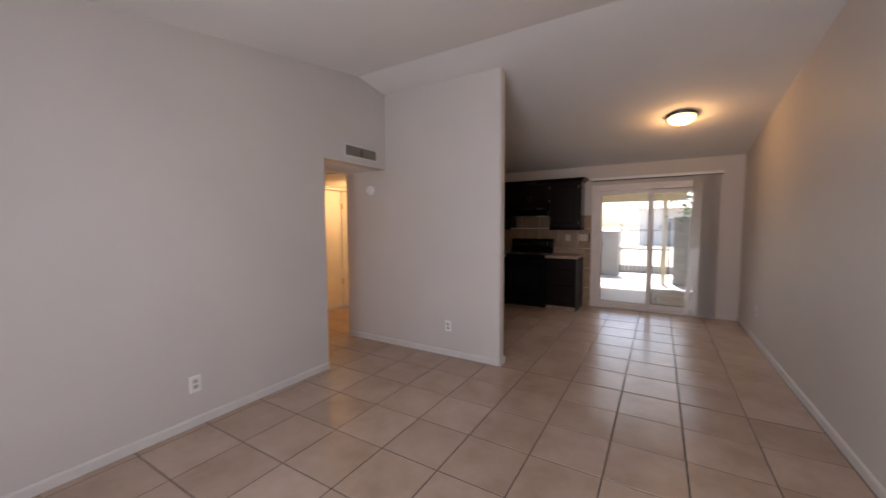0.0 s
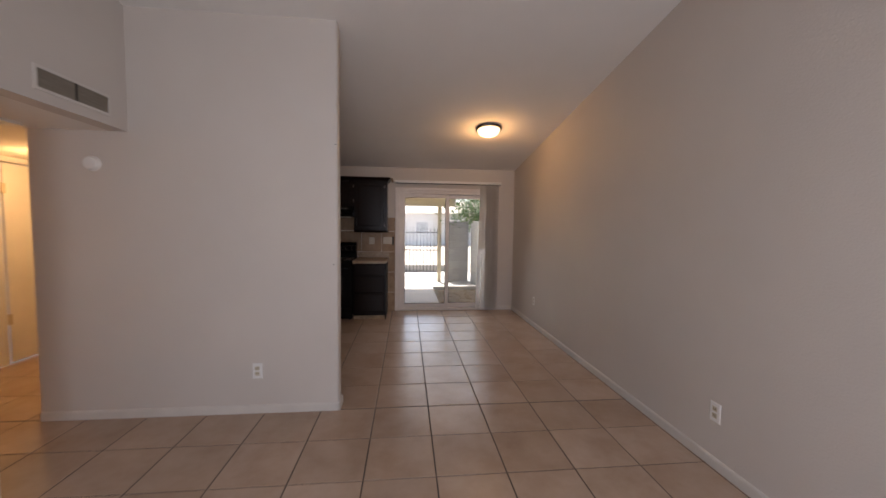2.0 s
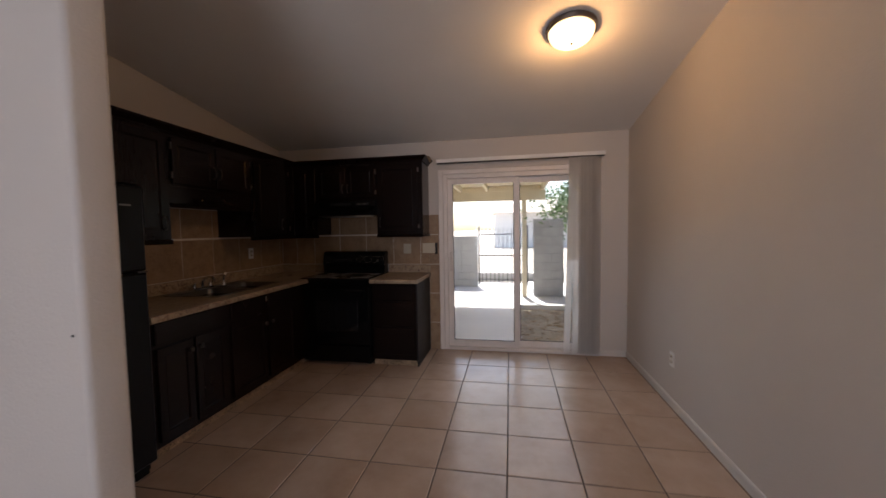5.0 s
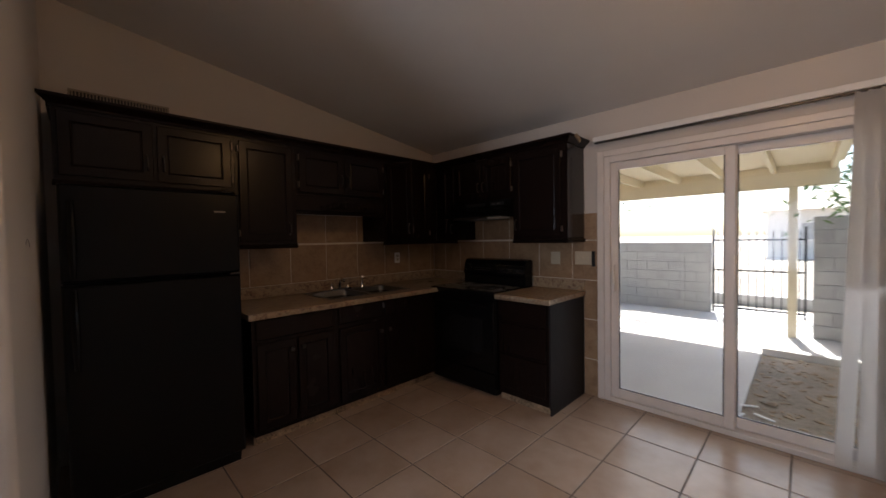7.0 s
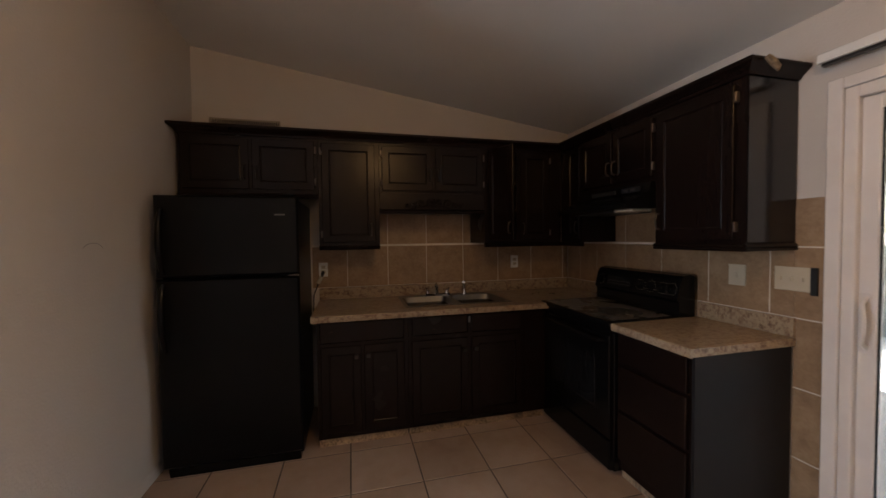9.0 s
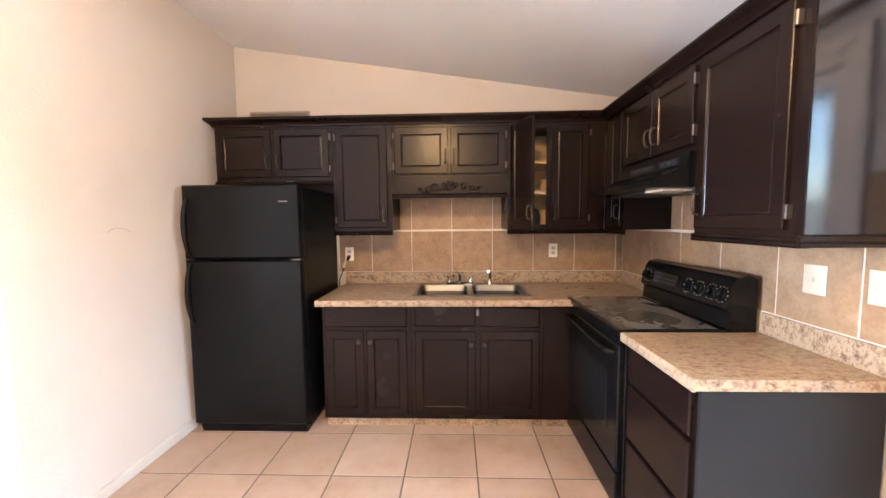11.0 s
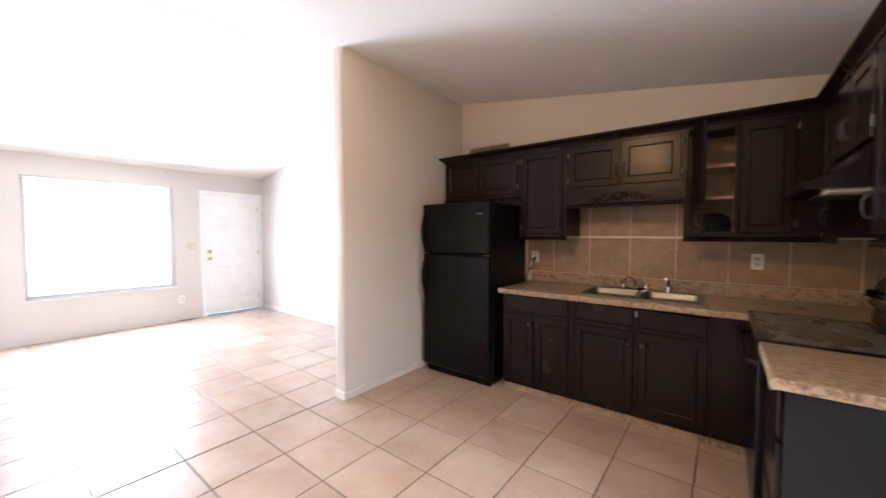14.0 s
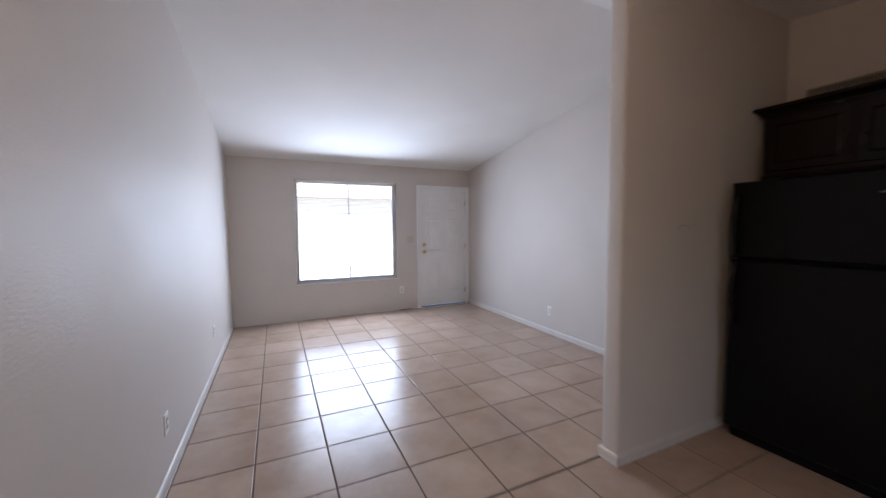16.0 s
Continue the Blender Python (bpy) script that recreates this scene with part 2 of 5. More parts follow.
M["leaf"] = leaf()

# ---- building helpers ----


def box(bm, x0, x1, y0, y1, z0, z1, bev=0.0, seg=1):
    r = bmesh.ops.create_cube(bm, size=1, matrix=Matrix.LocRotScale(((x0 + x1) / 2, (y0 + y1) / 2, (z0 + z1) / 2), None, (abs(x1 - x0), abs(y1 - y0), abs(z1 - z0))))
    if bev:
        es = list({e for v in r["verts"] for e in v.link_edges})
        bmesh.ops.bevel(bm, geom=es, offset=bev, segments=seg, affect="EDGES", profile=0.5)
    return bm


def boxes(*bs, bev=0.0, seg=1):
    bm = bmesh.new()
    for b in bs:
        box(bm, *b, bev=bev, seg=seg)
    return bm


def prism(pts, f):
    """Extrude: pts in a plane, f(p, k) gives the place for k = 0, 1."""
    bm = bmesh.new()
    a = [bm.verts.new(f(p, 0)) for p in pts]
    b = [bm.verts.new(f(p, 1)) for p in pts]
    n = len(pts)
    bm.faces.new(a)
    bm.faces.new(b[::-1])
    for k in range(n):
        bm.faces.new((a[k], b[k], b[(k + 1) % n], a[(k + 1) % n]))
    bmesh.ops.recalc_face_normals(bm, faces=bm.faces)
    return bm


def place(face, at):
    """Map (along, depth behind the front, height) to the world for a front facing 'x+', 'x-', 'y+', 'y-' at that plane, or 'z+'."""
    return {"x+": lambda a, d, z: (at - d, a, z), "x-": lambda a, d, z: (at + d, a, z),
            "y-": lambda a, d, z: (a, at + d, z), "y+": lambda a, d, z: (a, at - d, z),
            "z+": lambda a, d, z: (a, z, at - d), "z-": lambda a, d, z: (a, z, at + d)}[face]


def rings(bm, f, a0, a1, z0, z1, prof):
    """A rectangle swept through (inset, depth) steps, capped at both ends."""
    prev = None
    for k, (i, d) in enumerate(prof):
        r = [bm.verts.new(f(*p)) for p in ((a0 + i, d, z0 + i), (a1 - i, d, z0 + i), (a1 - i, d, z1 - i), (a0 + i, d, z1 - i))]
        if prev is None:
            bm.faces.new(r)
        else:
            for j in range(4):
                bm.faces.new((prev[j], prev[(j + 1) % 4], r[(j + 1) % 4], r[j]))
        prev = r
    bm.faces.new(prev)
    return bm


def ringed(face, at, a0, a1, z0, z1, prof):
    bm = rings(bmesh.new(), place(face, at), a0, a1, z0, z1, prof)
    bmesh.ops.recalc_face_normals(bm, faces=bm.faces)
    return bm


def tube(bm, pts, r, n=8):
    """A round bar through pts."""
    pts = [Vector(p) for p in pts]
    prev = None
    for k, p in enumerate(pts):
        d = (pts[min(k + 1, len(pts) - 1)] - pts[max(k - 1, 0)]).normalized()
        u = d.orthogonal().normalized() if abs(d.z) < 0.99 else Vector((1, 0, 0))
        if prev:
            u = (prev[1] - d * prev[1].dot(d)).normalized()
        w = d.cross(u)
        rr = r[k] if isinstance(r, (list, tuple)) else r
        ring = [bm.verts.new(p + (u * math.cos(2 * math.pi * j / n) + w * math.sin(2 * math.pi * j / n)) * rr) for j in range(n)]
        if prev:
            for j in range(n):
                bm.faces.new((prev[0][j], prev[0][(j + 1) % n], ring[(j + 1) % n], ring[j]))
        else:
            bm.faces.new(ring[::-1])
        prev = (ring, u)
    bm.faces.new(prev[0])
    return bm


def lathe(bm, m, prof, n=24):
    """Turn (radius, height) steps about the z axis of m."""
    prev = None
    for r, h in prof:
        ring = [bm.verts.new(m @ Vector((r * math.cos(2 * math.pi * j / n), r * math.sin(2 * math.pi * j / n), h))) for j in range(n)]
        if prev:
            for j in range(n):
                bm.faces.new((prev[j], prev[(j + 1) % n], ring[(j + 1) % n], ring[j]))
        else:
            bm.faces.new(ring[::-1])
        prev = ring
    bm.faces.new(prev)
    return bm


def smooth(me, angle=35):
    for p in me.polygons:
        p.use_smooth = True
    me.set_sharp_from_angle(angle=radians(angle))


def mesh(name, bm, material, round_=False):
    me = bpy.data.meshes.new(name)
    bm.to_mesh(me)
    bm.free()
    me.materials.append(M[material])
    if round_:
        smooth(me)
    return me


def origin(ob):
    p = Vector((0, 0, 0))
    while ob:
        p += ob.location
        ob = ob.parent
    return p


def part(name, bm, material, parent, label="", round_=False):
    """One mesh object, given in world places, under a thing or a part."""
    o = origin(parent)
    bmesh.ops.translate(bm, verts=bm.verts, vec=-o)
    ob = new(name, mesh(name, bm, material, round_))
    ob.parent = parent
    return tagged(ob, label)


def thing(name, at, label, category, group="", kind=""):
    ob = new(name)
    ob.empty_display_size = 0.1
    ob.location = at
    return tagged(ob, label, category, group, kind)


def solo(name, bm, material, label, category, group="", kind="", round_=False, at=None):
    """A thing of one mesh, given in world places."""
    lo = Vector(at) if at else Vector([sum(v.co[i] for v in bm.verts) / len(bm.verts) for i in range(2)] + [min(v.co.z for v in bm.verts)])
    bmesh.ops.translate(bm, verts=bm.verts, vec=-lo)
    ob = new(name, mesh(name, bm, material, round_))
    ob.location = lo
    return tagged(ob, label, category, group, kind)


def structure(name, bm, material, label, round_=False):
    return solo(name, bm, material, label, name.rsplit("_", 1)[0] if name[-1].isdigit() else name.split("_")[0], kind="structure", round_=round_, at=(0, 0, 0))


# ---- the shell ----
XL, YP0, YP1, XP = -4.085, -3.36, -3.245, -2.385      # sink wall, partition faces and its end
XH, YH, YF = -3.82, -4.265, -7.62                   # living side wall, hall mouth, front wall
YR, ZR, ZB, ZF = -3.79, 2.973, 2.41, 2.40             # ridge and eaves
XD, YN, XE = -5.78, -1.2, -0.03                                 # hall's far wall and north end


def ceil_z(y):
    return ZB + (ZR - ZB) * y / YR if y > YR else ZF + (ZR - ZF) * (y - YF) / (YR - YF)


GAB = 0.06


def gable(x0, x1, y0, y1, z0=0.0):
    """A wall along y, whose top follows the roof."""
    top = sorted({y0, y1} | ({YR} if y0 < YR < y1 else set()))
    pts = [(y0, z0), (y1, z0)] + [(y, ceil_z(y) + GAB) for y in reversed(top)]
    return prism(pts, lambda p, k: (x0 if k == 0 else x1, p[0], p[1]))


structure("wall_east", gable(XE, XE + 0.14, YF - 0.14, 0.14, -0.2), "wall", "long greige painted party wall with light texture")
structure("wall_kitchen", gable(XL - 0.1, XL, YP1 - 0.05, 0.14), "wall", "cream painted kitchen wall above the cabinets")
structure("wall_west", gable(XH - 0.12, XH, YF - 0.14, YH), "wall", "greige painted living room side wall")
_hd = prism([(YH, 2.06), (YP0, 2.06), (YP0, ceil_z(YP0) + GAB), (YR, ZR + GAB), (YH, ceil_z(YH) + GAB)], lambda p, k: (XH if k == 0 else XH - 0.12, p[0], p[1]))
structure("wall_header", _hd, "wall", "painted header wall above the hallway opening")


def flat_wall(y0, y1, holes, x0, x1, z0, ztop):
    """A wall along x with rectangular holes (x0, x1, z0, z1), in order of x, as one mesh of butted blocks."""
    bm, cur = bmesh.new(), x0
    for h in holes:
        if h[0] > cur:
            box(bm, cur, h[0], y0, y1, z0, ztop)
        if h[2] > z0 + 0.001:
            box(bm, h[0], h[1], y0, y1, z0, h[2])
        box(bm, h[0], h[1], y0, y1, h[3], ztop)
        cur = h[1]
    box(bm, cur, x1, y0, y1, z0, ztop)
    return bm


SX0, SX1, SZ = -2.01, -0.37, 2.03                     # slider opening
WX0, WX1, WZ0, WZ1 = -2.445, -0.885, 0.555, 2.12        # front window opening
DX0, DX1, DZ = -3.765, -2.85, 2.06                    # front door opening
structure("wall_north", flat_wall(0, 0.14, [(SX0, SX1, -0.2, SZ)], XL, XE, -0.2, ZB + GAB), "wall", "painted back wall with the patio door opening")
structure("wall_south", flat_wall(YF - 0.14, YF, [(DX0, DX1, -0.2, DZ), (WX0, WX1, WZ0, WZ1)], XH - 0.12, XE, -0.2, ZF + GAB), "wall", "greige painted front wall with window and door")
# partition: bullnosed free end, top along the roof
_pz = ceil_z(YP0) + 0.03


def part_wall():
    bm = bmesh.new()
    r, pts = 0.02, []
    for cx, cy, a0 in ((XP - r, YP0 + r, -90), (XP - r, YP1 - r, 0)):
        for k in range(5):
            a = radians(a0 + 90 * k / 4)
            pts.append((cx + r * math.cos(a), cy + r * math.sin(a)))
    pts += [(-4.46, YP1), (-4.46, YP0)]
    return prism(pts, lambda p, k: (p[0], p[1], -0.05 if k == 0 else ceil_z(p[1]) + 0.03))


structure("wall_partition", part_wall(), "wall", "free-ended partition wall between living room and kitchen", True)
structure("wall_hall_1", boxes((XL - 0.1 - 0.27, XL - 0.1, YP1, YN, 0, 2.6)), "wall", "painted hallway wall behind the kitchen")
structure("wall_hall_2", boxes((XD - 0.1, XH - 0.12, YH - 0.1, YH, 0, 2.6)), "wall", "painted hallway side wall")
structure("wall_hall_3", boxes((XD - 0.1, XL - 0.1, YN, YN + 0.1, 0, 2.6)), "wall", "painted hallway end wall")
structure("wall_hall_4", boxes((XD - 0.1, XD, YH, -2.92, 0, 2.6), (XD - 0.1, XD, -1.38, YN, 0, 2.6), (XD - 0.1, XD, -2.92, -1.38, 2.011, 2.6)), "wall", "painted hallway wall with closet opening")
structure("ceiling_hall", boxes((XD - 0.1, XH - 0.12, YH - 0.1, YP0, 2.06, 2.14), (XD - 0.1, -4.455, YP0, YN + 0.1, 2.06, 2.14)), "ceiling", "flat lowered hallway ceiling")


def slab(ya, za, yb, zb, t, x0, x1):
    return prism([(ya, za), (yb, zb), (yb, zb + t), (ya, za + t)], lambda p, k: (x0 if k == 0 else x1, p[0], p[1]))


structure("ceiling_north", slab(0.14, ceil_z(0.14), YR, ZR, 0.08, XL - 0.1, 0.1), "ceiling", "sloped white textured ceiling over the kitchen")
structure("ceiling_south", slab(YF - 0.14, ceil_z(YF - 0.14), YR, ZR, 0.08, XL - 0.1, 0.1), "ceiling", "sloped white textured ceiling over the living room")
# unseen outer roof slabs, added with an overhang to keep sun off the openings
structure("roof", slab(0.5, ceil_z(0.5) + 0.12, YR, ZR + 0.12, 0.12, -9, 4), "shingle", "unseen sloped roof, added with eaves to block sun")
structure("roof_south", slab(YF - 0.5, ceil_z(YF) + 0.06, YR, ZR + 0.12, 0.12, -9, 4), "shingle", "unseen sloped front roof, added with eaves to block sun")

# floor bed, tiles come last
floor = structure("floor", boxes((XD, 0.0, YF, YN + 0.1, -0.1, -0.003), (XL - 0.1, 0.0, YN + 0.1, 0.0, -0.1, -0.003)), "grout", "tiled floor with dark grout joints")

# baseboards


def base_run(name, f, a0, a1):
    bm = bmesh.new()
    prof = [(0, 0), (0.011, 0), (0.011, 0.05), (0.007, 0.061), (0, 0.065)]
    va = [bm.verts.new(f(a0, d, z)) for d, z in prof]
    vb = [bm.verts.new(f(a1, d, z)) for d, z in prof]
    bm.faces.new(va)
    bm.faces.new(vb[::-1])
    for k in range(5):
        bm.faces.new((va[k], vb[k], vb[(k + 1) % 5], va[(k + 1) % 5]))
    bmesh.ops.recalc_face_normals(bm, faces=bm.faces)
    return structure(name, bm, "trim", "painted baseboard along the wall")


base_run("baseboard_1", lambda a, d, z: (XE - d, a, z), YF, 0)
base_run("baseboard_2", lambda a, d, z: (XH + d, a, z), YF, YH)
base_run("baseboard_3", lambda a, d, z: (a, YP0 - d, z), -4.46, XP + 0.005)
base_run("baseboard_4", lambda a, d, z: (a, YP1 + d, z), XL, XP + 0.005)
base_run("baseboard_5", lambda a, d, z: (XP + d, a, z), YP0 - 0.011, YP1 + 0.011)
base_run("baseboard_6", lambda a, d, z: (a, -d, z), SX1 + 0.055, XE - 0.012)

# ---- patio slider ----


def slider():
    s = thing("door_2", (-1.28, 0.07, 0), "white vinyl sliding patio door, closed, with two glass panels", "sliding door", kind="structure")
    y0, y1 = -0.012, 0.11
    part("door_frame", boxes((SX0, SX0 + 0.045, y0, y1, 0, SZ), (SX1 - 0.045, SX1, y0, y1, 0, SZ), (SX0 + 0.045, SX1 - 0.045, y0, y1, SZ - 0.05, SZ), (SX0 + 0.045, SX1 - 0.045, y0, y1, 0.0, 0.035), bev=0.004), "vinyl", s)
    part("trim", boxes((SX0 - 0.055, SX0 - 0.001, -0.022, -0.001, 0, SZ + 0.05), (SX0, SX1 + 0.05, -0.022, -0.001, SZ + 0.001, SZ + 0.05), (SX1 + 0.001, SX1 + 0.05, -0.022, -0.001, 0, SZ), bev=0.004), "vinyl", s)
    for name, xa, xb, ya in (("sliding_panel", SX0 + 0.045, -1.155, 0.012), ("fixed_panel", -1.21, SX1 - 0.045, 0.060)):
        yb, w = ya + 0.04, 0.06
        p = part(name, boxes((xa, xa + w, ya, yb, 0.037, SZ - 0.052), (xb - w, xb, ya, yb, 0.037, SZ - 0.052), (xa + w, xb - w, ya, yb, 0.037, 0.037 + 0.075), (xa + w, xb - w, ya, yb, SZ - 0.112, SZ - 0.052), bev=0.005), "vinyl", s)
        g = part("pane", boxes((xa + w - 0.005, xb - w + 0.005, ya + 0.017, ya + 0.023, 0.107, SZ - 0.107)), "glass", p, "clear glass pane")
        g.visible_shadow = False
        part("gasket", boxes((xa + w, xa + w + 0.006, ya + 0.006, ya + 0.014, 0.112, SZ - 0.112), (xb - w - 0.006, xb - w, ya + 0.006, ya + 0.014, 0.112, SZ - 0.112), (xa + w + .006, xb - w - .006, ya + 0.006, ya + 0.014, 0.112, 0.118)), "rubber", p, "dark glazing gasket")
        if name == "sliding_panel":
            bm = bmesh.new()
            hx = xa + 0.03
            tube(bm, [(hx, ya, 0.92), (hx, ya - 0.035, 0.945), (hx + .012, ya - 0.05, 1.0), (hx + .012, ya - 0.05, 1.06), (hx, ya - 0.035, 1.115), (hx, ya, 1.14)], 0.009)
            box(bm, hx - 0.016, hx + 0.016, ya - 0.006, ya, 0.9, 1.16, bev=0.003)
            part("handle", bm, "vinyl", p, "white pull handle", True)


slider()


def vertical_blind():
    s = thing("vertical_blind", (-0.49, -0.06, 0.02), "white vertical blind drawn aside on a long headrail", "blind")
    bm = ringed("y-", -0.075, -2.075, -0.275, 2.155, 2.195, [(0, 0.045), (0, 0.003), (0.003, 0)])
    part("headrail", bm, "white", s)
    part("track", boxes((-2.065, -0.285, -0.062, -0.038, 2.142, 2.154)), "pewter", s, "dark slotted track")
    rng = random.Random(5)
    for k in range(14):
        x = -0.345 - 0.0145 * k + rng.uniform(-.003, .003)
        a = radians(28 + rng.uniform(-8, 8))
        bm = bmesh.new()
        w, pts = 0.044, []
        for j in range(6):
            u = -w + 2 * w * j / 5
            d = 0.004 * (1 - (u / w) ** 2)
            pts.append((u * math.cos(a) - d * math.sin(a), u * math.sin(a) + d * math.cos(a)))
        lean = 0.0
        if k >= 12:
            lean = (-0.02, -0.06)[k - 12]
            x -= (0.03, 0.065)[k - 12]
        rows = []
        for i in range(7):
            q = i / 6
            z = 0.03 + 2.115 * q
            off = lean * (1 - q) ** 1.3
            rows.append([bm.verts.new((x + px + off, -0.053 + py, z)) for px, py in pts])
        for i in range(6):
            for j in range(5):
                bm.faces.new((rows[i][j], rows[i][j + 1], rows[i + 1][j + 1], rows[i + 1][j]))
        bmesh.ops.solidify(bm, geom=bm.faces[:], thickness=0.0012)
        part("vane", bm, "vane", s, round_=True)


vertical_blind()

# ---- front window, blind, door ----


def front_window():
    s = thing("window_1", ((WX0 + WX1) / 2, YF - 0.07, WZ0), "large white framed sliding front window", "window", kind="structure")
    y0, y1, w = YF - 0.12, YF - 0.06, 0.045
    xm = (WX0 + WX1) / 2 - 0.02
    part("window_frame", boxes((WX0, WX0 + w, y0, y1, WZ0, WZ1), (WX1 - w, WX1, y0, y1, WZ0, WZ1), (WX0 + w, WX1 - w, y0, y1, WZ1 - w, WZ1), (WX0 + w, WX1 - w, y0, y1, WZ0, WZ0 + w), bev=0.004), "vinyl", s)
    part("mullion", boxes((xm - 0.007, xm + 0.007, y0 + 0.01, y1 - 0.005, WZ0 + w, WZ1 - w), bev=0.004), "vinyl", s)
    for xa, xb in ((WX0 + w, xm - 0.0075), (xm + 0.0075, WX1 - w)):
        g = part("pane", boxes((xa, xb, y0 + 0.03, y0 + 0.036, WZ0 + w, WZ1 - w)), "glass", s, "clear glass pane")
        g.visible_shadow = False
    part("window_sill", boxes((WX0 - 0.015, WX1 + 0.015, YF - 0.06, YF + 0.02, WZ0 - 0.018, WZ0), bev=0.005), "white", s)


front_window()


def mini_blind():
    s = thing("mini_blind", ((WX0 + WX1) / 2, YF - 0.02, WZ0 + 0.002), "white horizontal mini blind, lowered with open slats", "blind")
    xa, xb, yc = WX0 + 0.012, WX1 - 0.012, YF - 0.022
    part("headrail", boxes((xa, xb, yc - 0.014, yc + 0.014, WZ1 - 0.032, WZ1 - 0.004), bev=0.002), "white", s)
    part("bottom_rail", boxes((xa, xb, yc - 0.011, yc + 0.011, WZ0 + 0.002, WZ0 + 0.016), bev=0.003), "white", s)
    bm = bmesh.new()
    rows = []
    for i, (u, h) in enumerate(((-0.0125, -0.001), (-0.004, 0.0016), (0.004, 0.0016), (0.0125, -0.001))):
        rows.append([bm.verts.new((x, u, h + u * 0.25)) for x in (-(xb - xa) / 2 + 0.004, (xb - xa) / 2 - 0.004)])
    for i in range(3):
        bm.faces.new((rows[i][0], rows[i][1], rows[i + 1][1], rows[i + 1][0]))
    bmesh.ops.solidify(bm, geom=bm.faces[:], thickness=0.0006)
    me = mesh("slat", bm, "slat", True)
    o = origin(s)
    n = 73
    for k in range(n):
        ob = new("slat", me)
        ob.parent = s
        z = WZ0 + 0.028 + (WZ1 - 0.045 - WZ0 - 0.028) * k / (n - 1)
        ob.location = Vector(((xa + xb) / 2, yc, z)) - o
    for x in (xa + 0.12, (xa + xb) / 2, xb - 0.12):
        part("ladder_cord", boxes((x - 0.0008, x + 0.0008, yc + 0.0135, yc + 0.015, WZ0 + 0.01, WZ1 - 0.03)), "white", s)
    part("wand", tube(bmesh.new(), [(xa + 0.05, yc + 0.02, WZ1 - 0.03), (xa + 0.052, yc + 0.022, WZ1 - 0.7)], 0.004, 6), "white", s, "thin tilt wand", True)


mini_blind()


def front_door():
    s = thing("door_1", ((DX0 + DX1) / 2, YF - 0.04, 0), "white six-panel entry door, closed, with light under it", "door", kind="structure")
    part("door_frame", boxes((DX0, DX0 + 0.02, YF - 0.14, YF + 0.0, 0, DZ), (DX1 - 0.02, DX1, YF - 0.14, YF, 0, DZ), (DX0 + 0.02, DX1 - 0.02, YF - 0.14, YF, DZ - 0.02, DZ)), "white", s)
    part("trim", boxes((DX0 - 0.045, DX0 + 0.004, YF + 0.001, YF + 0.016, 0, DZ + 0.045), (DX1 - 0.004, DX1 + 0.045, YF + 0.001, YF + 0.016, 0, DZ + 0.045), (DX0 + 0.005, DX1 - 0.005, YF + 0.001, YF + 0.016, DZ - 0.004, DZ + 0.045), bev=0.004), "white", s)
    a0, a1, z0, z1 = DX0 + 0.024, DX1 - 0.024, 0.03, DZ - 0.024
    leaf_ = part("leaf", ringed("y+", YF - 0.02, a0, a1, z0, z1, [(0, 0.044), (0, 0.003), (0.003, 0)]), "white", s)
    w = (a1 - a0 - 0.12 * 3) / 2
    for zz0, zz1 in ((0.24, 0.82), (0.98, 1.55), (1.67, 1.90)):
        for k in range(2):
            xa = a0 + 0.12 + k * (w + 0.12)
            bm = rings(bmesh.new(), place("y+", YF - 0.02), xa, xa + w, zz0, zz1, [(0, -0.0005), (0.004, -0.006), (0.014, -0.006), (0.022, 0.0), (0.03, -0.001), (0.055, -0.008)])
            bmesh.ops.recalc_face_normals(bm, faces=bm.faces)
            part("panel", bm, "white", leaf_)
    for z, r in ((0.97, 0.026), (1.09, 0.022)):
        bm = bmesh.new()
        m = Matrix.Translation((a1 - 0.07, YF - 0.02, z)) @ Matrix.Rotation(radians(-90), 4, "X")
        prof = [(0.03, 0), (0.03, 0.006), (0.011, 0.01), (0.011, 0.03), (r * .8, 0.036), (r, 0.05), (r * .7, 0.064), (0.004, 0.067)] if z < 1 else [(0.03, 0), (0.03, 0.008), (0.022, 0.014), (0.02, 0.022), (0.003, 0.023)]
        part("door_handle" if z < 1 else "deadbolt", lathe(bm, m, prof), "brass", s, "brass door knob" if z < 1 else "brass deadbolt", True)
    part("threshold", boxes((DX0, DX1, YF - 0.14, YF - 0.005, 0.0, 0.018), bev=0.004), "pewter", s, "dark metal threshold")
    for z in (0.25, 1.05, 1.82):
        part("hinge", boxes((DX0 + 0.016, DX0 + 0.03, YF - 0.02, YF - 0.008, z - 0.045, z + 0.045)), "brass", s)


front_door()

# ---- wall plates, vents, detector ----


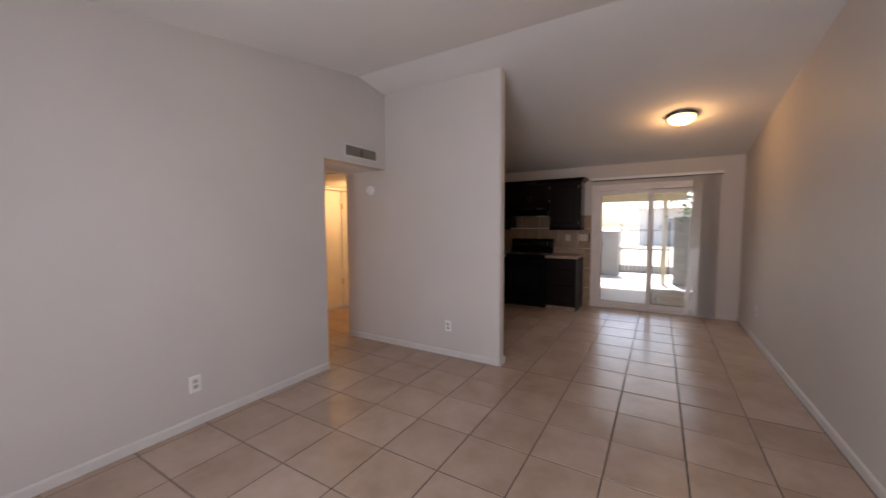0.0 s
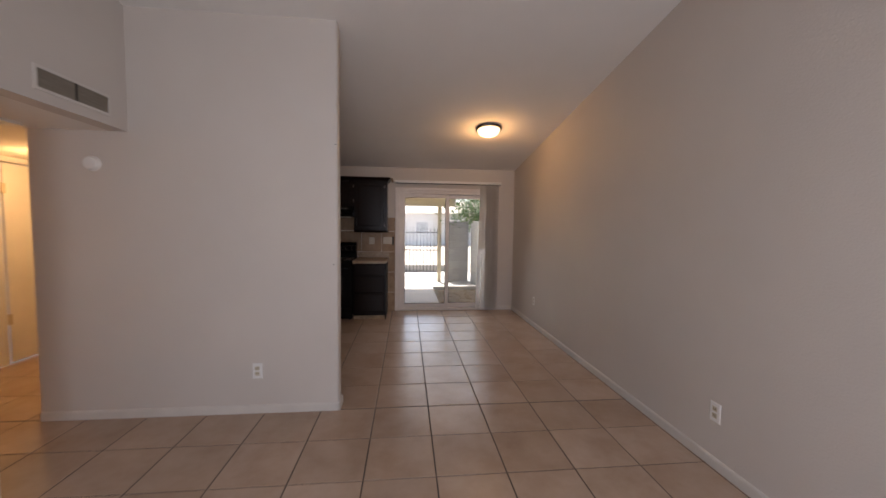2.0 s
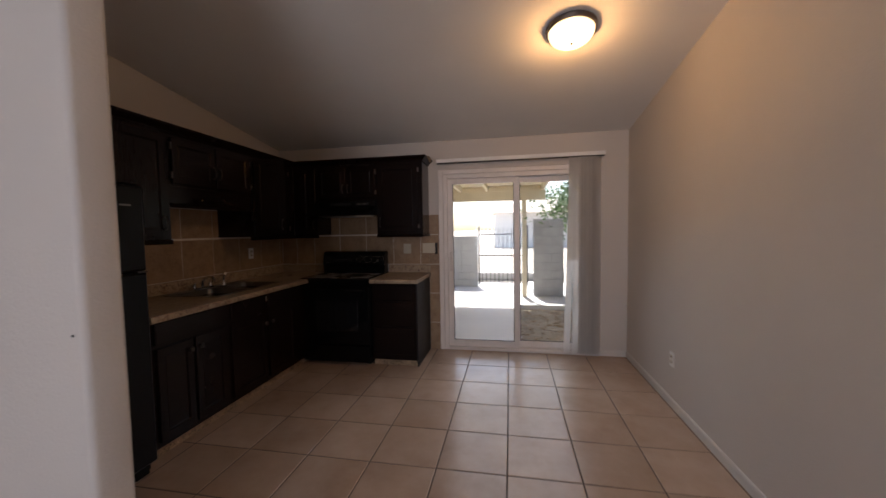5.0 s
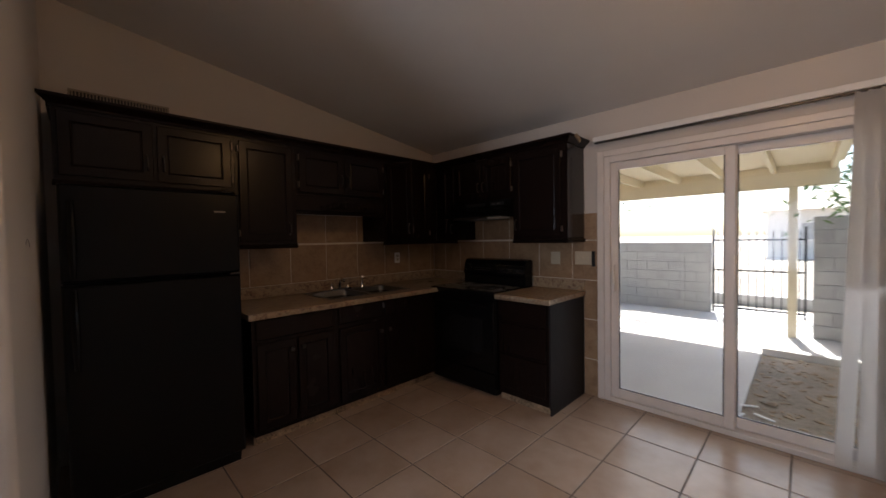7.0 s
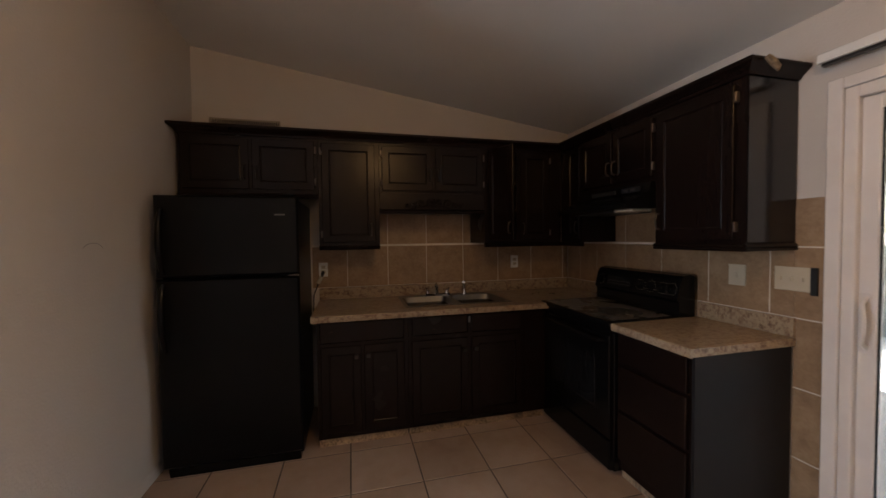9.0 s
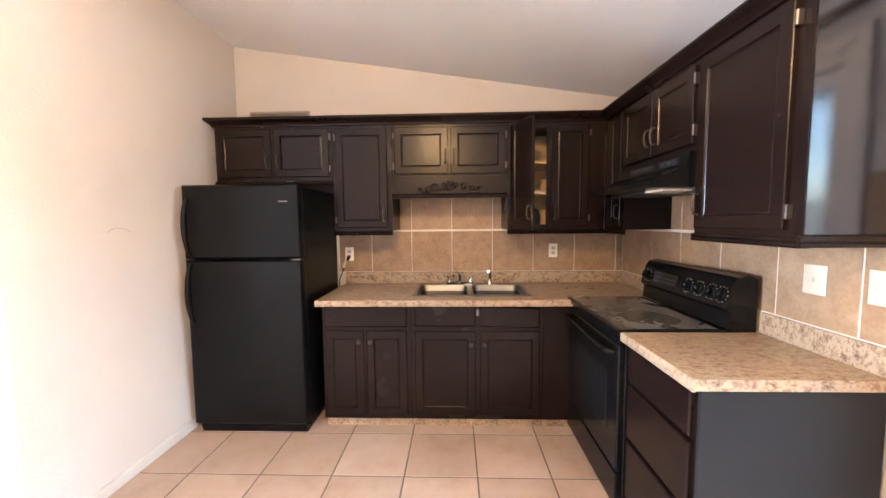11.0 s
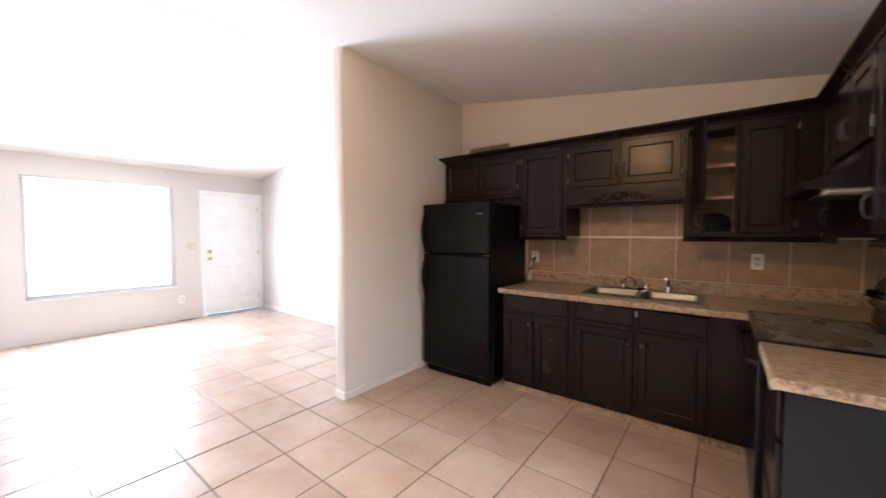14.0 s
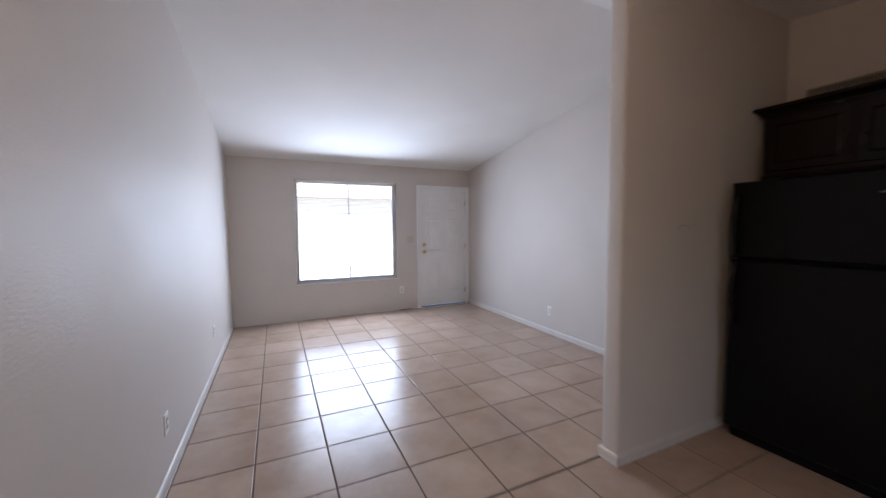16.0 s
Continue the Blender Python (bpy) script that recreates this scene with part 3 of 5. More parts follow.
def plate_outlet(face, at, a, z, mat="ivory", kind="outlet", wide=0.072, group="wall outlets"):
    w, h = wide / 2, 0.058
    c = place(face, at)(a, 0, z)
    nm = "outlet" if kind == "outlet" else "light_switch"
    s = thing(nm, c, "duplex wall outlet with white cover plate and ivory sockets" if kind == "outlet" else "ivory light switch with cover plate on the wall", nm.replace("_", " "), group if kind == "outlet" else "light switches")
    part("cover_plate", ringed(face, at, a - w, a + w, z - h, z + h, [(0, -0.0005), (0, -0.004), (0.004, -0.0065)]), "white" if kind == "outlet" else mat, s)
    if kind == "outlet":
        for dz in (-0.02, 0.02):
            r = part("receptacle", ringed(face, at, a - 0.0165, a + 0.0165, z + dz - 0.0145, z + dz + 0.0145, [(0, -0.0062), (0, -0.0078), (0.003, -0.0086)]), mat, s)
            for da in (-0.006, 0.006):
                part("slot", ringed(face, at, a + da - 0.0014, a + da + 0.0014, z + dz - 0.004, z + dz + 0.006, [(0, -0.0084), (0, -0.0092)]), "rubber", r)
    else:
        n = round((wide - 0.026) / 0.046)
        for k in range(n):
            aa = a + (k - (n - 1) / 2) * 0.046
            part("toggle", ringed(face, at, aa - 0.005, aa + 0.005, z - 0.011, z + 0.011, [(0, -0.006), (0.001, -0.013), (0.002, -0.016)]), mat, s)
    return s


plate_outlet("x-", XE, -4.22, 0.335)
plate_outlet("x-", XE, -1.10, 0.37)
plate_outlet("x-", XE, -5.95, 0.40)
plate_outlet("x+", XH, -5.46, 0.30)
plate_outlet("y-", YP0, -2.98, 0.325)
plate_outlet("y+", YF, -2.52, 0.345)
plate_outlet("y+", YF, -2.68, 1.19, kind="switch", wide=0.118)


def air_vent():
    s = thing("air_vent", (XH, -3.76, 2.118), "white framed supply register with dark louvres in the header", "air vent")
    bm = bmesh.new()
    y0, y1, z0, z1 = -4.005, -3.515, 2.118, 2.25
    box(bm, XH, XH + 0.008, y0, y1, z1 - 0.016, z1)
    box(bm, XH, XH + 0.008, y0, y1, z0, z0 + 0.016)
    box(bm, XH, XH + 0.008, y0, y0 + 0.016, z0 + 0.016, z1 - 0.016)
    box(bm, XH, XH + 0.008, y1 - 0.016, y1, z0 + 0.016, z1 - 0.016)
    part("frame", bm, "trim", s)
    # no duct is built: a flat black sheet gives its shade
    part("backing", boxes((XH + 0.0005, XH + 0.0015, y0 + 0.014, y1 - 0.014, z0 + 0.014, z1 - 0.014)), "rubber", s, "black sheet for the duct's shade behind the louvres")
    n = 12
    for k in range(n):
        z = z0 + 0.022 + (z1 - z0 - 0.044) * k / (n - 1)
        bm = prism([(0.002, -0.0028), (0.008, 0.0028), (0.0086, 0.002), (0.0026, -0.0034)], lambda p, q: (XH + p[0], y0 + 0.016 if q == 0 else y1 - 0.016, z + p[1]))
        part("louvre", bm, "tangrille", s)
    part("divider", boxes((XH + 0.003, XH + 0.0095, -3.765, -3.755, z0 + 0.016, z1 - 0.016)), "pewter", s)


air_vent()


def smoke_alarm():
    m = Matrix.Translation((-4.05, YP0, 1.832)) @ Matrix.Rotation(radians(90), 4, "X")
    s = thing("smoke_alarm", (-4.05, YP0, 1.832), "round white smoke alarm on the hallway wall", "smoke alarm")
    part("base", lathe(bmesh.new(), m, [(0.052, 0.0005), (0.052, 0.012), (0.048, 0.014)]), "white", s, round_=True)
    part("cover", lathe(bmesh.new(), m, [(0.048, 0.0145), (0.048, 0.026), (0.042, 0.036), (0.02, 0.040), (0.004, 0.040)]), "white", s, round_=True)


smoke_alarm()


def dome_light(name, x, y, z, slope, label):
    tilt = Matrix.Rotation(math.atan(slope), 4, "X")
    m = Matrix.Translation((x, y, z)) @ tilt @ Matrix.Rotation(radians(180), 4, "X")
    s = thing(name, (x, y, z), label, "ceiling light")
    part("base", lathe(bmesh.new(), m, [(0.155, 0.0), (0.158, 0.01), (0.15, 0.03), (0.142, 0.032), (0.142, 0.02)], 40), "pewter" if slope == 0 else "hinge", s, "brushed metal base ring", True)
    prof = [(0.14, 0.024)] + [(0.14 * math.cos(radians(a)) ** 0.8, 0.026 + 0.075 * math.sin(radians(a))) for a in range(8, 90, 9)] + [(0.006, 0.101)]
    sh = part("shade", lathe(bmesh.new(), m, prof, 40), "lampglass", s, "lit frosted glass dome", True)
    sh.visible_shadow = False
    part("finial", lathe(bmesh.new(), m, [(0.008, 0.1), (0.012, 0.106), (0.006, 0.116), (0.002, 0.118)], 12), "hinge", s, round_=True)


dome_light("ceiling_light", -0.87, -1.66, ceil_z(-1.66), -(ZR - ZB) / abs(YR), "flush mounted ceiling light with frosted dome, lit")
dome_light("hall_light", -5.15, -2.35, 2.059, 0, "flush hallway ceiling light, lit warm")

# hall closet doors and trim


def hall_doors():
    s = thing("door_3", (XD, -2.15, 0), "cream flush closet doors in the hallway, slightly ajar", "door", kind="structure")
    part("trim", boxes((XD + 0.001, XD + 0.016, -2.98, -2.92, 0, 2.01), (XD + 0.001, XD + 0.016, -1.38, -1.32, 0, 2.01), (XD + 0.001, XD + 0.016, -2.98, -1.32, 2.012, 2.058)), "white", s)
    for ya, yb, xo in ((-2.915, -2.26, 0.0), (-2.16, -1.385, -0.02)):
        part("leaf", ringed("x+", XD - 0.01 + xo, ya, yb, 0.008, 2.0, [(0, 0.035), (0, 0.003), (0.003, 0)]), "white", s)
    part("jamb", boxes((XD - 0.06, XD - 0.02, -2.25, -2.20, 0.0, 2.01)), "white", s)
    for z in (0.45, 1.75):
        part("hinge", boxes((XD - 0.045, XD - 0.005, -2.2, -2.165, z - 0.05, z + 0.05)), "ivory", s)


hall_doors()
structure("wall_closet", boxes((XD - 0.7, XD - 0.6, -3.0, -1.3, 0, 2.6)), "wall", "dim closet wall behind the hallway doors")
_h = thing("attic_hatch", (-4.75, -3.86, 2.055), "white framed attic hatch in the hallway ceiling", "hatch")
part("panel", boxes((-5.1, -4.4, -4.1, -3.55, 2.048, 2.059)), "white", _h)
part("trim", boxes((-5.15, -4.35, -4.15, -4.1, 2.04, 2.059), (-5.15, -4.35, -3.55, -3.5, 2.04, 2.059), (-5.15, -5.1, -4.1, -3.55, 2.04, 2.059), (-4.4, -4.35, -4.1, -3.55, 2.04, 2.059)), "white", _h)

# ---- kitchen ----
UF, UB = -3.705, -0.315          # fronts of the upper cabinet frames: sink run, range run
BF, BB = -3.415, -0.6        # fronts of the base cabinet frames
DOOR = [(0, 0.019), (0, 0.003), (0.003, 0), (0.050, 0), (0.053, 0.005), (0.058, 0.0035), (0.062, 0.006)]
SLABF = [(0, 0.019), (0, 0.005), (0.006, 0)]


def cab_door(parent, face, front, a0, a1, z0, z1, handle=None, hinge=None, name="door", prof=None):
    d = part(name, ringed(face, front, a0, a1, z0, z1, prof or DOOR), "worn" if z1 < 0.9 and face == "x+" else "wood", parent)
    f = place(face, front)
    if handle is not None:
        a, zc, kind = handle
        bm = bmesh.new()
        if kind == "bar":
            tube(bm, [f(a, 0.0, zc - 0.045), f(a, -0.018, zc - 0.042), f(a, -0.026, zc - 0.015), f(a, -0.026, zc + 0.015), f(a, -0.018, zc + 0.042), f(a, 0.0, zc + 0.045)], [0.007, 0.005, 0.0045, 0.0045, 0.005, 0.007], 8)
            part("handle", bm, "pewter", d, "dark curved pull handle", True)
        else:
            rings(bm, f, a - 0.006, a + 0.006, zc - 0.006, zc + 0.006, [(0, 0), (0, -0.014), (-0.008, -0.016), (-0.008, -0.024), (-0.004, -0.028)])
            bmesh.ops.recalc_face_normals(bm, faces=bm.faces)
            part("knob", bm, "pewter", d, "dark square knob")
    if hinge is not None:
        for zz in (z0 + 0.06, z1 - 0.06):
            part("hinge", ringed(face, front, hinge - 0.006, hinge + 0.006, zz - 0.024, zz + 0.024, [(0, 0.018), (0, -0.001), (0.003, -0.004)]), "hinge", d)
    return d


def carcass(face, front, back, a0, a1, z0, z1, openings):
    """Open-fronted box with a face frame: sides, top, bottom, back and the frame round the openings (a0, a1, z0, z1)."""
    bm = bmesh.new()
    f = place(face, front)

    def b(aa, ab, da, db, za, zb):
        p, q = f(aa, da, za), f(ab, db, zb)
        box(bm, *[v for i in range(3) for v in (min(p[i], q[i]), max(p[i], q[i]))])
    dp = abs(back - front)
    t = 0.016
    b(a0, a0 + t, 0.019, dp, z0, z1)
    b(a1 - t, a1, 0.019, dp, z0, z1)
    b(a0 + t, a1 - t, 0.019, dp, z1 - t, z1)
    b(a0 + t, a1 - t, 0.019, dp, z0, z0 + t)
    b(a0 + t, a1 - t, dp - 0.008, dp, z0 + t, z1 - t)
    xs = sorted({a0, a1} | {o[0] for o in openings} | {o[1] for o in openings})
    zs = sorted({z0, z1} | {o[2] for o in openings} | {o[3] for o in openings})
    for i in range(len(xs) - 1):
        for j in range(len(zs) - 1):
            ma, mz = (xs[i] + xs[i + 1]) / 2, (zs[j] + zs[j + 1]) / 2
            if not any(o[0] < ma < o[1] and o[2] < mz < o[3] for o in openings):
                b(xs[i], xs[i + 1], 0.0, 0.019, zs[j], zs[j + 1])
    bmesh.ops.remove_doubles(bm, verts=bm.verts, dist=1e-5)
    return bm


def front_rail(face, front, a0, a1, z0, z1, prof):
    """A moulding along a front: prof of (outward, height)."""
    f = place(face, front)
    return prism(prof, lambda p, k: f(a0 if k == 0 else a1, -p[0], p[1]))


RAIL = [(-0.02, 1.328), (0.012, 1.328), (0.018, 1.336), (0.012, 1.344), (0.018, 1.352), (0.010, 1.362), (-0.02, 1.362)]


def upper(face, front, back, a0, a1, z0, z1, doors, label, rail=True):
    f = place(face, front)
    s = thing("upper_cabinet", f((a0 + a1) / 2, 0.15, z0), label, "cabinet", "upper kitchen cabinets")
    part("body", carcass(face, front, back, a0, a1, z0, z1, [(d[0] + 0.012, d[1] - 0.012, d[2] + 0.012, d[3] - 0.012) for d in doors]), "wood", s)
    for d in doors:
        if len(d) > 5 and d[5] == "open":
            continue
        cab_door(s, face, front - 0.0005 if face == "y-" else front + 0.0005, d[0], d[1], d[2], d[3], *(d[4] if d[4] else ()))
    if rail:
        part("light_rail", front_rail(face, front, a0, a1, z0 - 0.03, z0, [(o, h + z0 - 1.36) for o, h in RAIL]), "wood", s)
    return s


X, Y = "x+", "y-"
fx, fy = UF + 0.0195, UB - 0.0195
# over the fridge
s = upper(X, UF, XL + 0.003, -3.195, -2.312, 1.74, 2.135, [], "dark espresso double-door cabinet above the refrigerator", rail=False)
cab_door(s, X, fx, -3.175, -2.765, 1.765, 2.115, (-2.795, 1.88, "bar"))
cab_door(s, X, fx, -2.745, -2.335, 1.765, 2.115, (-2.715, 1.88, "bar"), -2.328)
part("light_rail", front_rail(X, UF, -3.2, -2.312, 0, 0, [(-0.02, 1.708), (0.012, 1.708), (0.018, 1.72), (0.010, 1.739), (-0.02, 1.739)]), "wood", s)
# tall single
s = upper(X, UF, XL + 0.003, -2.31, -1.872, 1.36, 2.135, [], "tall dark espresso single-door wall cabinet")
cab_door(s, X, fx, -2.285, -1.905, 1.385, 2.11, (-1.935, 1.48, "bar"), -2.292)
# over the sink
s = upper(X, UF, XL + 0.003, -1.87, -1.022, 1.76, 2.135, [], "dark espresso double-door cabinet over the sink with carved valance", rail=False)
cab_door(s, X, fx, -1.85, -1.455, 1.775, 2.11, (-1.475, 1.90, "bar"), -1.855)
cab_door(s, X, fx, -1.435, -1.04, 1.775, 2.11, (-1.415, 1.90, "bar"), -1.033)
part("valance", boxes((UF - 0.018, UF, -1.87, -1.022, 1.615, 1.758)), "wood", s)
part("valance_rail", front_rail(X, UF, -1.87, -1.022, 0, 0, [(0.001, 1.598), (0.012, 1.598), (0.016, 1.606), (0.012, 1.614), (0.016, 1.622), (0.001, 1.632)]), "wood", s)
bm = bmesh.new()
_yc, _zc = -1.445, 1.66
for sg in (-1, 1):
    for k, (oy, oz, r0, turns) in enumerate(((0.04, 0.035, 0.032, 1.3), (0.105, 0.018, 0.03, 1.4), (0.165, 0.008, 0.025, 1.4), (0.215, 0.0, 0.016, 1.2))):
        pts = []
        for j in range(22):
            q = j / 21
            a = turns * 2 * math.pi * q + (0.5 if k % 2 else 2.2)
            r = r0 * (1 - 0.85 * q)
            pts.append((UF + 0.006, _yc + sg * (oy + r * math.cos(a)), _zc + oz + r * math.sin(a)))
        tube(bm, pts, [0.007 * (1 - 0.5 * j / 21) for j in range(22)], 5)
    tube(bm, [(UF + 0.005, _yc + sg * q, _zc - 0.012 + 0.012 * math.sin(q * 28)) for q in [0.012 * i for i in range(20)]], 0.005, 5)
for a in range(-60, 61, 20):
    r = radians(a)
    tube(bm, [(UF + 0.004, _yc, _zc), (UF + 0.010, _yc + 0.03 * math.sin(r), _zc + 0.03 * math.cos(r)), (UF + 0.005, _yc + 0.06 * math.sin(r), _zc + 0.06 * math.cos(r))], [0.006, 0.008, 0.003], 5)
part("carved_ornament", bm, "wood", s, "carved scrollwork ornament", True)
# the cabinet with one door open
s = upper(X, UF, XL + 0.003, -1.02, -0.317, 1.36, 2.135, [(-1, -0.725, 1.385, 2.11, None, "open"), (-0.71, -0.44, 1.385, 2.11, None, "open")], "dark espresso wall cabinet, one door open on pale shelves")
cab_door(s, X, fx, -0.71, -0.44, 1.385, 2.11, (-0.685, 1.48, "bar"), -0.432)
for z in (1.625, 1.845):
    part("shelf", boxes((XL + 0.012, UF - 0.03, -1.002, -0.337, z, z + 0.018)), "shelf", s, "bare maple shelf")
part("back_lining", boxes((XL + 0.0115, XL + 0.016, -1.002, -0.337, 1.377, 2.118)), "shelf", s, "pale veneer lining")
d = cab_door(s, X, fx, -1, -0.725, 1.385, 2.11, (-0.75, 1.48, "bar"))
_piv = Vector((fx, -1.005, 0)) - origin(s)
d.matrix_basis = Matrix.Translation(_piv) @ Matrix.Rotation(radians(-68), 4, "Z") @ Matrix.Translation(-_piv)
solo("cloth_bag", lathe(bmesh.new(), pose(-3.86, -0.85, 1.377), [(0.085, 0), (0.1, 0.02), (0.105, 0.08), (0.09, 0.13), (0.05, 0.15), (0.01, 0.155)], 20), "rubber", "black cloth bag on the bottom cabinet shelf", "bag", round_=True)
# range side uppers
s = upper(Y, UB, -0.003, UF + 0.001, -3.412, 1.36, 2.135, [], "narrow dark espresso corner wall cabinet")
cab_door(s, Y, fy, -3.60, -3.425, 1.385, 2.11, (-3.45, 1.48, "bar"))
s = upper(Y, UB, -0.003, -3.41, -2.702, 1.735, 2.135, [], "dark espresso double-door cabinet above the range hood", rail=False)
cab_door(s, Y, fy, -3.395, -3.062, 1.765, 2.11, (-3.085, 1.87, "bar"))
cab_door(s, Y, fy, -3.048, -2.715, 1.765, 2.11, (-3.025, 1.87, "bar"), -2.708)
s = upper(Y, UB, -0.003, -2.70, -2.185, 1.36, 2.135, [], "dark espresso end wall cabinet with glossy side")
cab_door(s, Y, fy, -2.68, -2.235, 1.385, 2.11, (-2.655, 1.49, "bar"), -2.226)
part("end_panel", boxes((-2.1848, -2.182, UB + 0.004, -0.006, 1.372, 2.134)), "glosspanel", s, "glossy dark side panel")
part("end_rail", front_rail("x+", -2.185, UB - 0.018, -0.003, 0, 0, [(0.0005, 1.33), (0.012, 1.33), (0.018, 1.338), (0.012, 1.346), (0.018, 1.354), (0.010, 1.362), (0.0005, 1.37)]), "wood", s)
# crown moulding, one run along both walls
CROWN = [(-0.02, 2.136), (0.012, 2.136), (0.016, 2.148), (0.03, 2.162), (0.05, 2.178), (0.055, 2.186), (0.055, 2.196), (-0.02, 2.196)]
s = thing("crown_moulding", (-3.2, -0.8, 2.135), "dark espresso crown moulding along the cabinet tops", "moulding")


def crown_path():
    bm = bmesh.new()
    prev = None
    for kind in range(4):
        ring = []
        for o, h in CROWN:
            ring.append(bm.verts.new([(UF + o, -3.195 - max(o, 0), h), (UF + o, UB - o, h), (-2.185 + max(o, 0), UB - o, h), (-2.185 + o, -0.003, h)][kind]))
        if prev:
            n = len(ring)
            for j in range(n):
                bm.faces.new((prev[j], prev[(j + 1) % n], ring[(j + 1) % n], ring[j]))
        else:
            bm.faces.new(ring)
        prev = ring
    bm.faces.new(prev)
    bmesh.ops.recalc_face_normals(bm, faces=bm.faces)
    return bm


part("front_run", crown_path(), "wood", s)
part("top_board", boxes((XL + 0.003, UF - 0.021, -3.195, -0.003, 2.137, 2.150), (UF - 0.02, -2.19, UB + 0.021, -0.003, 2.137, 2.150)), "wood", s)
part("end_return", boxes((XL + 0.003, UF - 0.021, -3.212, -3.196, 2.137, 2.196)), "wood", s)

bm = bmesh.new()
tube(bm, [(-2.118, -0.30, 2.19), (-2.105, -0.29, 2.165), (-2.10, -0.265, 2.14), (-2.115, -0.24, 2.135)], [0.012, 0.016, 0.013, 0.006], 8)
part("broken_corner", bm, "board", s, "splintered bare wood at the broken corner", True)

# base cabinets


def base_cab(face, front, back, a0, a1, label, toe=0.065, toe_in=0.03, kick="board"):
    f = place(face, front)
    s = thing("base_cabinet", f((a0 + a1) / 2, 0.3, 0), label, "cabinet", "base kitchen cabinets")
    bm = bmesh.new()

    def b(aa, ab, da, db, za, zb):
        p, q = f(aa, da, za), f(ab, db, zb)
        box(bm, *[v for i in range(3) for v in (min(p[i], q[i]), max(p[i], q[i]))])
    b(a0, a1, 0.0, abs(back - front), toe, 0.864)
    part("body", bm, "wood", s)
    bm = bmesh.new()
    b(a0 + 0.004, a1 - 0.004, toe_in, toe_in + 0.016, 0, toe - 0.001)
    part("toe_kick", bm, kick, s, "worn pale bare toe kick board")
    return s


bx, by = BF + 0.0195, BB - 0.0195
s = base_cab(X, BF, XL + 0.03, -2.32, -1.712, "worn dark espresso base cabinet with two doors")
cab_door(s, X, bx, -2.3, -1.74, 0.715, 0.855, name="drawer_front", prof=SLABF)
cab_door(s, X, bx, -2.295, -2.035, 0.10, 0.69, (-2.065, 0.62, "knob"))
cab_door(s, X, bx, -2.015, -1.74, 0.10, 0.69, (-1.985, 0.62, "knob"))
s = base_cab(X, BF, XL + 0.03, -1.71, -0.822, "worn dark espresso sink base cabinet with two doors")
cab_door(s, X, bx, -1.685, -1.275, 0.72, 0.855, name="drawer_front", prof=SLABF)
_df = cab_door(s, X, bx, -1.245, -0.845, 0.72, 0.855, name="drawer_front", prof=SLABF)
_pv = Vector((bx, -1.245, 0.855)) - origin(s)
_df.matrix_basis = Matrix.Translation(_pv) @ Matrix.Rotation(radians(-1.6), 4, "X") @ Matrix.Translation(-_pv)
part("catch", boxes((BF + 0.001, BF + 0.012, -1.268, -1.252, 0.79, 0.835), bev=0.002), "steel", s, "bare metal catch between the drawers")
cab_door(s, X, bx, -1.685, -1.275, 0.10, 0.685, (-1.305, 0.60, "knob"))
cab_door(s, X, bx, -1.245, -0.845, 0.10, 0.685, (-1.215, 0.60, "knob"))
s = base_cab(X, BF, XL + 0.03, -0.82, -0.02, "dark espresso corner base cabinet filler")
s = base_cab(Y, BB, -0.02, -2.672, -2.202, "dark espresso three-drawer base cabinet beside the range")
for za, zb in ((0.125, 0.40), (0.42, 0.665), (0.685, 0.855)):
    cab_door(s, Y, by, -2.655, -2.215, za, zb, name="drawer_front", prof=SLABF)
part("end_panel", boxes((-2.2, -2.186, BB + 0.012, -0.012, 0.0, 0.065), (-2.2, -2.186, BB - 0.002, -0.012, 0.0655, 0.864)), "endpanel", s, "plain dark grey painted end panel")

# worktops with upstands
s = thing("countertop", (-3.72, -1.2, 0.865), "granite-look laminate countertop on the sink side with cut-out", "countertop")
SKX0, SKX1, SKY0, SKY1 = -4.0, -3.50, -1.71, -0.88
bm = boxes((XL + 0.003, SKX0 + 0.02, -2.35, -0.003, 0.866, 0.904), (SKX1 - 0.02, -3.375, -2.35, -0.003, 0.866, 0.904), (SKX0 + 0.02, SKX1 - 0.02, -2.35, SKY0 + 0.02, 0.866, 0.904), (SKX0 + 0.02, SKX1 - 0.02, SKY1 - 0.02, -0.003, 0.866, 0.904))
part("top", bm, "laminate", s)
part("nosing", prism([(0.0005, 0.862), (0.010, 0.863), (0.014, 0.870), (0.014, 0.898), (0.010, 0.905), (0.0005, 0.906)], lambda p, k: (-3.375 + p[0], -2.35 if k == 0 else -0.64, p[1])), "laminate", s, "rounded front edge")
part("upstand", boxes((XL + 0.003, XL + 0.022, -2.35, -0.022, 0.9045, 1.0), (XL + 0.003, -3.452, -0.021, -0.003, 0.9045, 1.0), bev=0.002), "laminate", s)
s = thing("countertop", (-2.42, -0.34, 0.865), "granite-look laminate countertop beside the range", "countertop")
part("top", boxes((-2.678, -2.172, BB - 0.03, -0.003, 0.866, 0.904)), "laminate", s)
part("nosing", prism([(0.0005, 0.862), (0.010, 0.863), (0.014, 0.870), (0.014, 0.898), (0.010, 0.905), (0.0005, 0.906)], lambda p, k: (-2.678 if k == 0 else -2.172, BB - 0.03 - p[0], p[1])), "laminate", s, "rounded front edge")
part("upstand", boxes((-2.678, -2.174, -0.022, -0.003, 0.9045, 1.0), bev=0.002), "laminate", s)


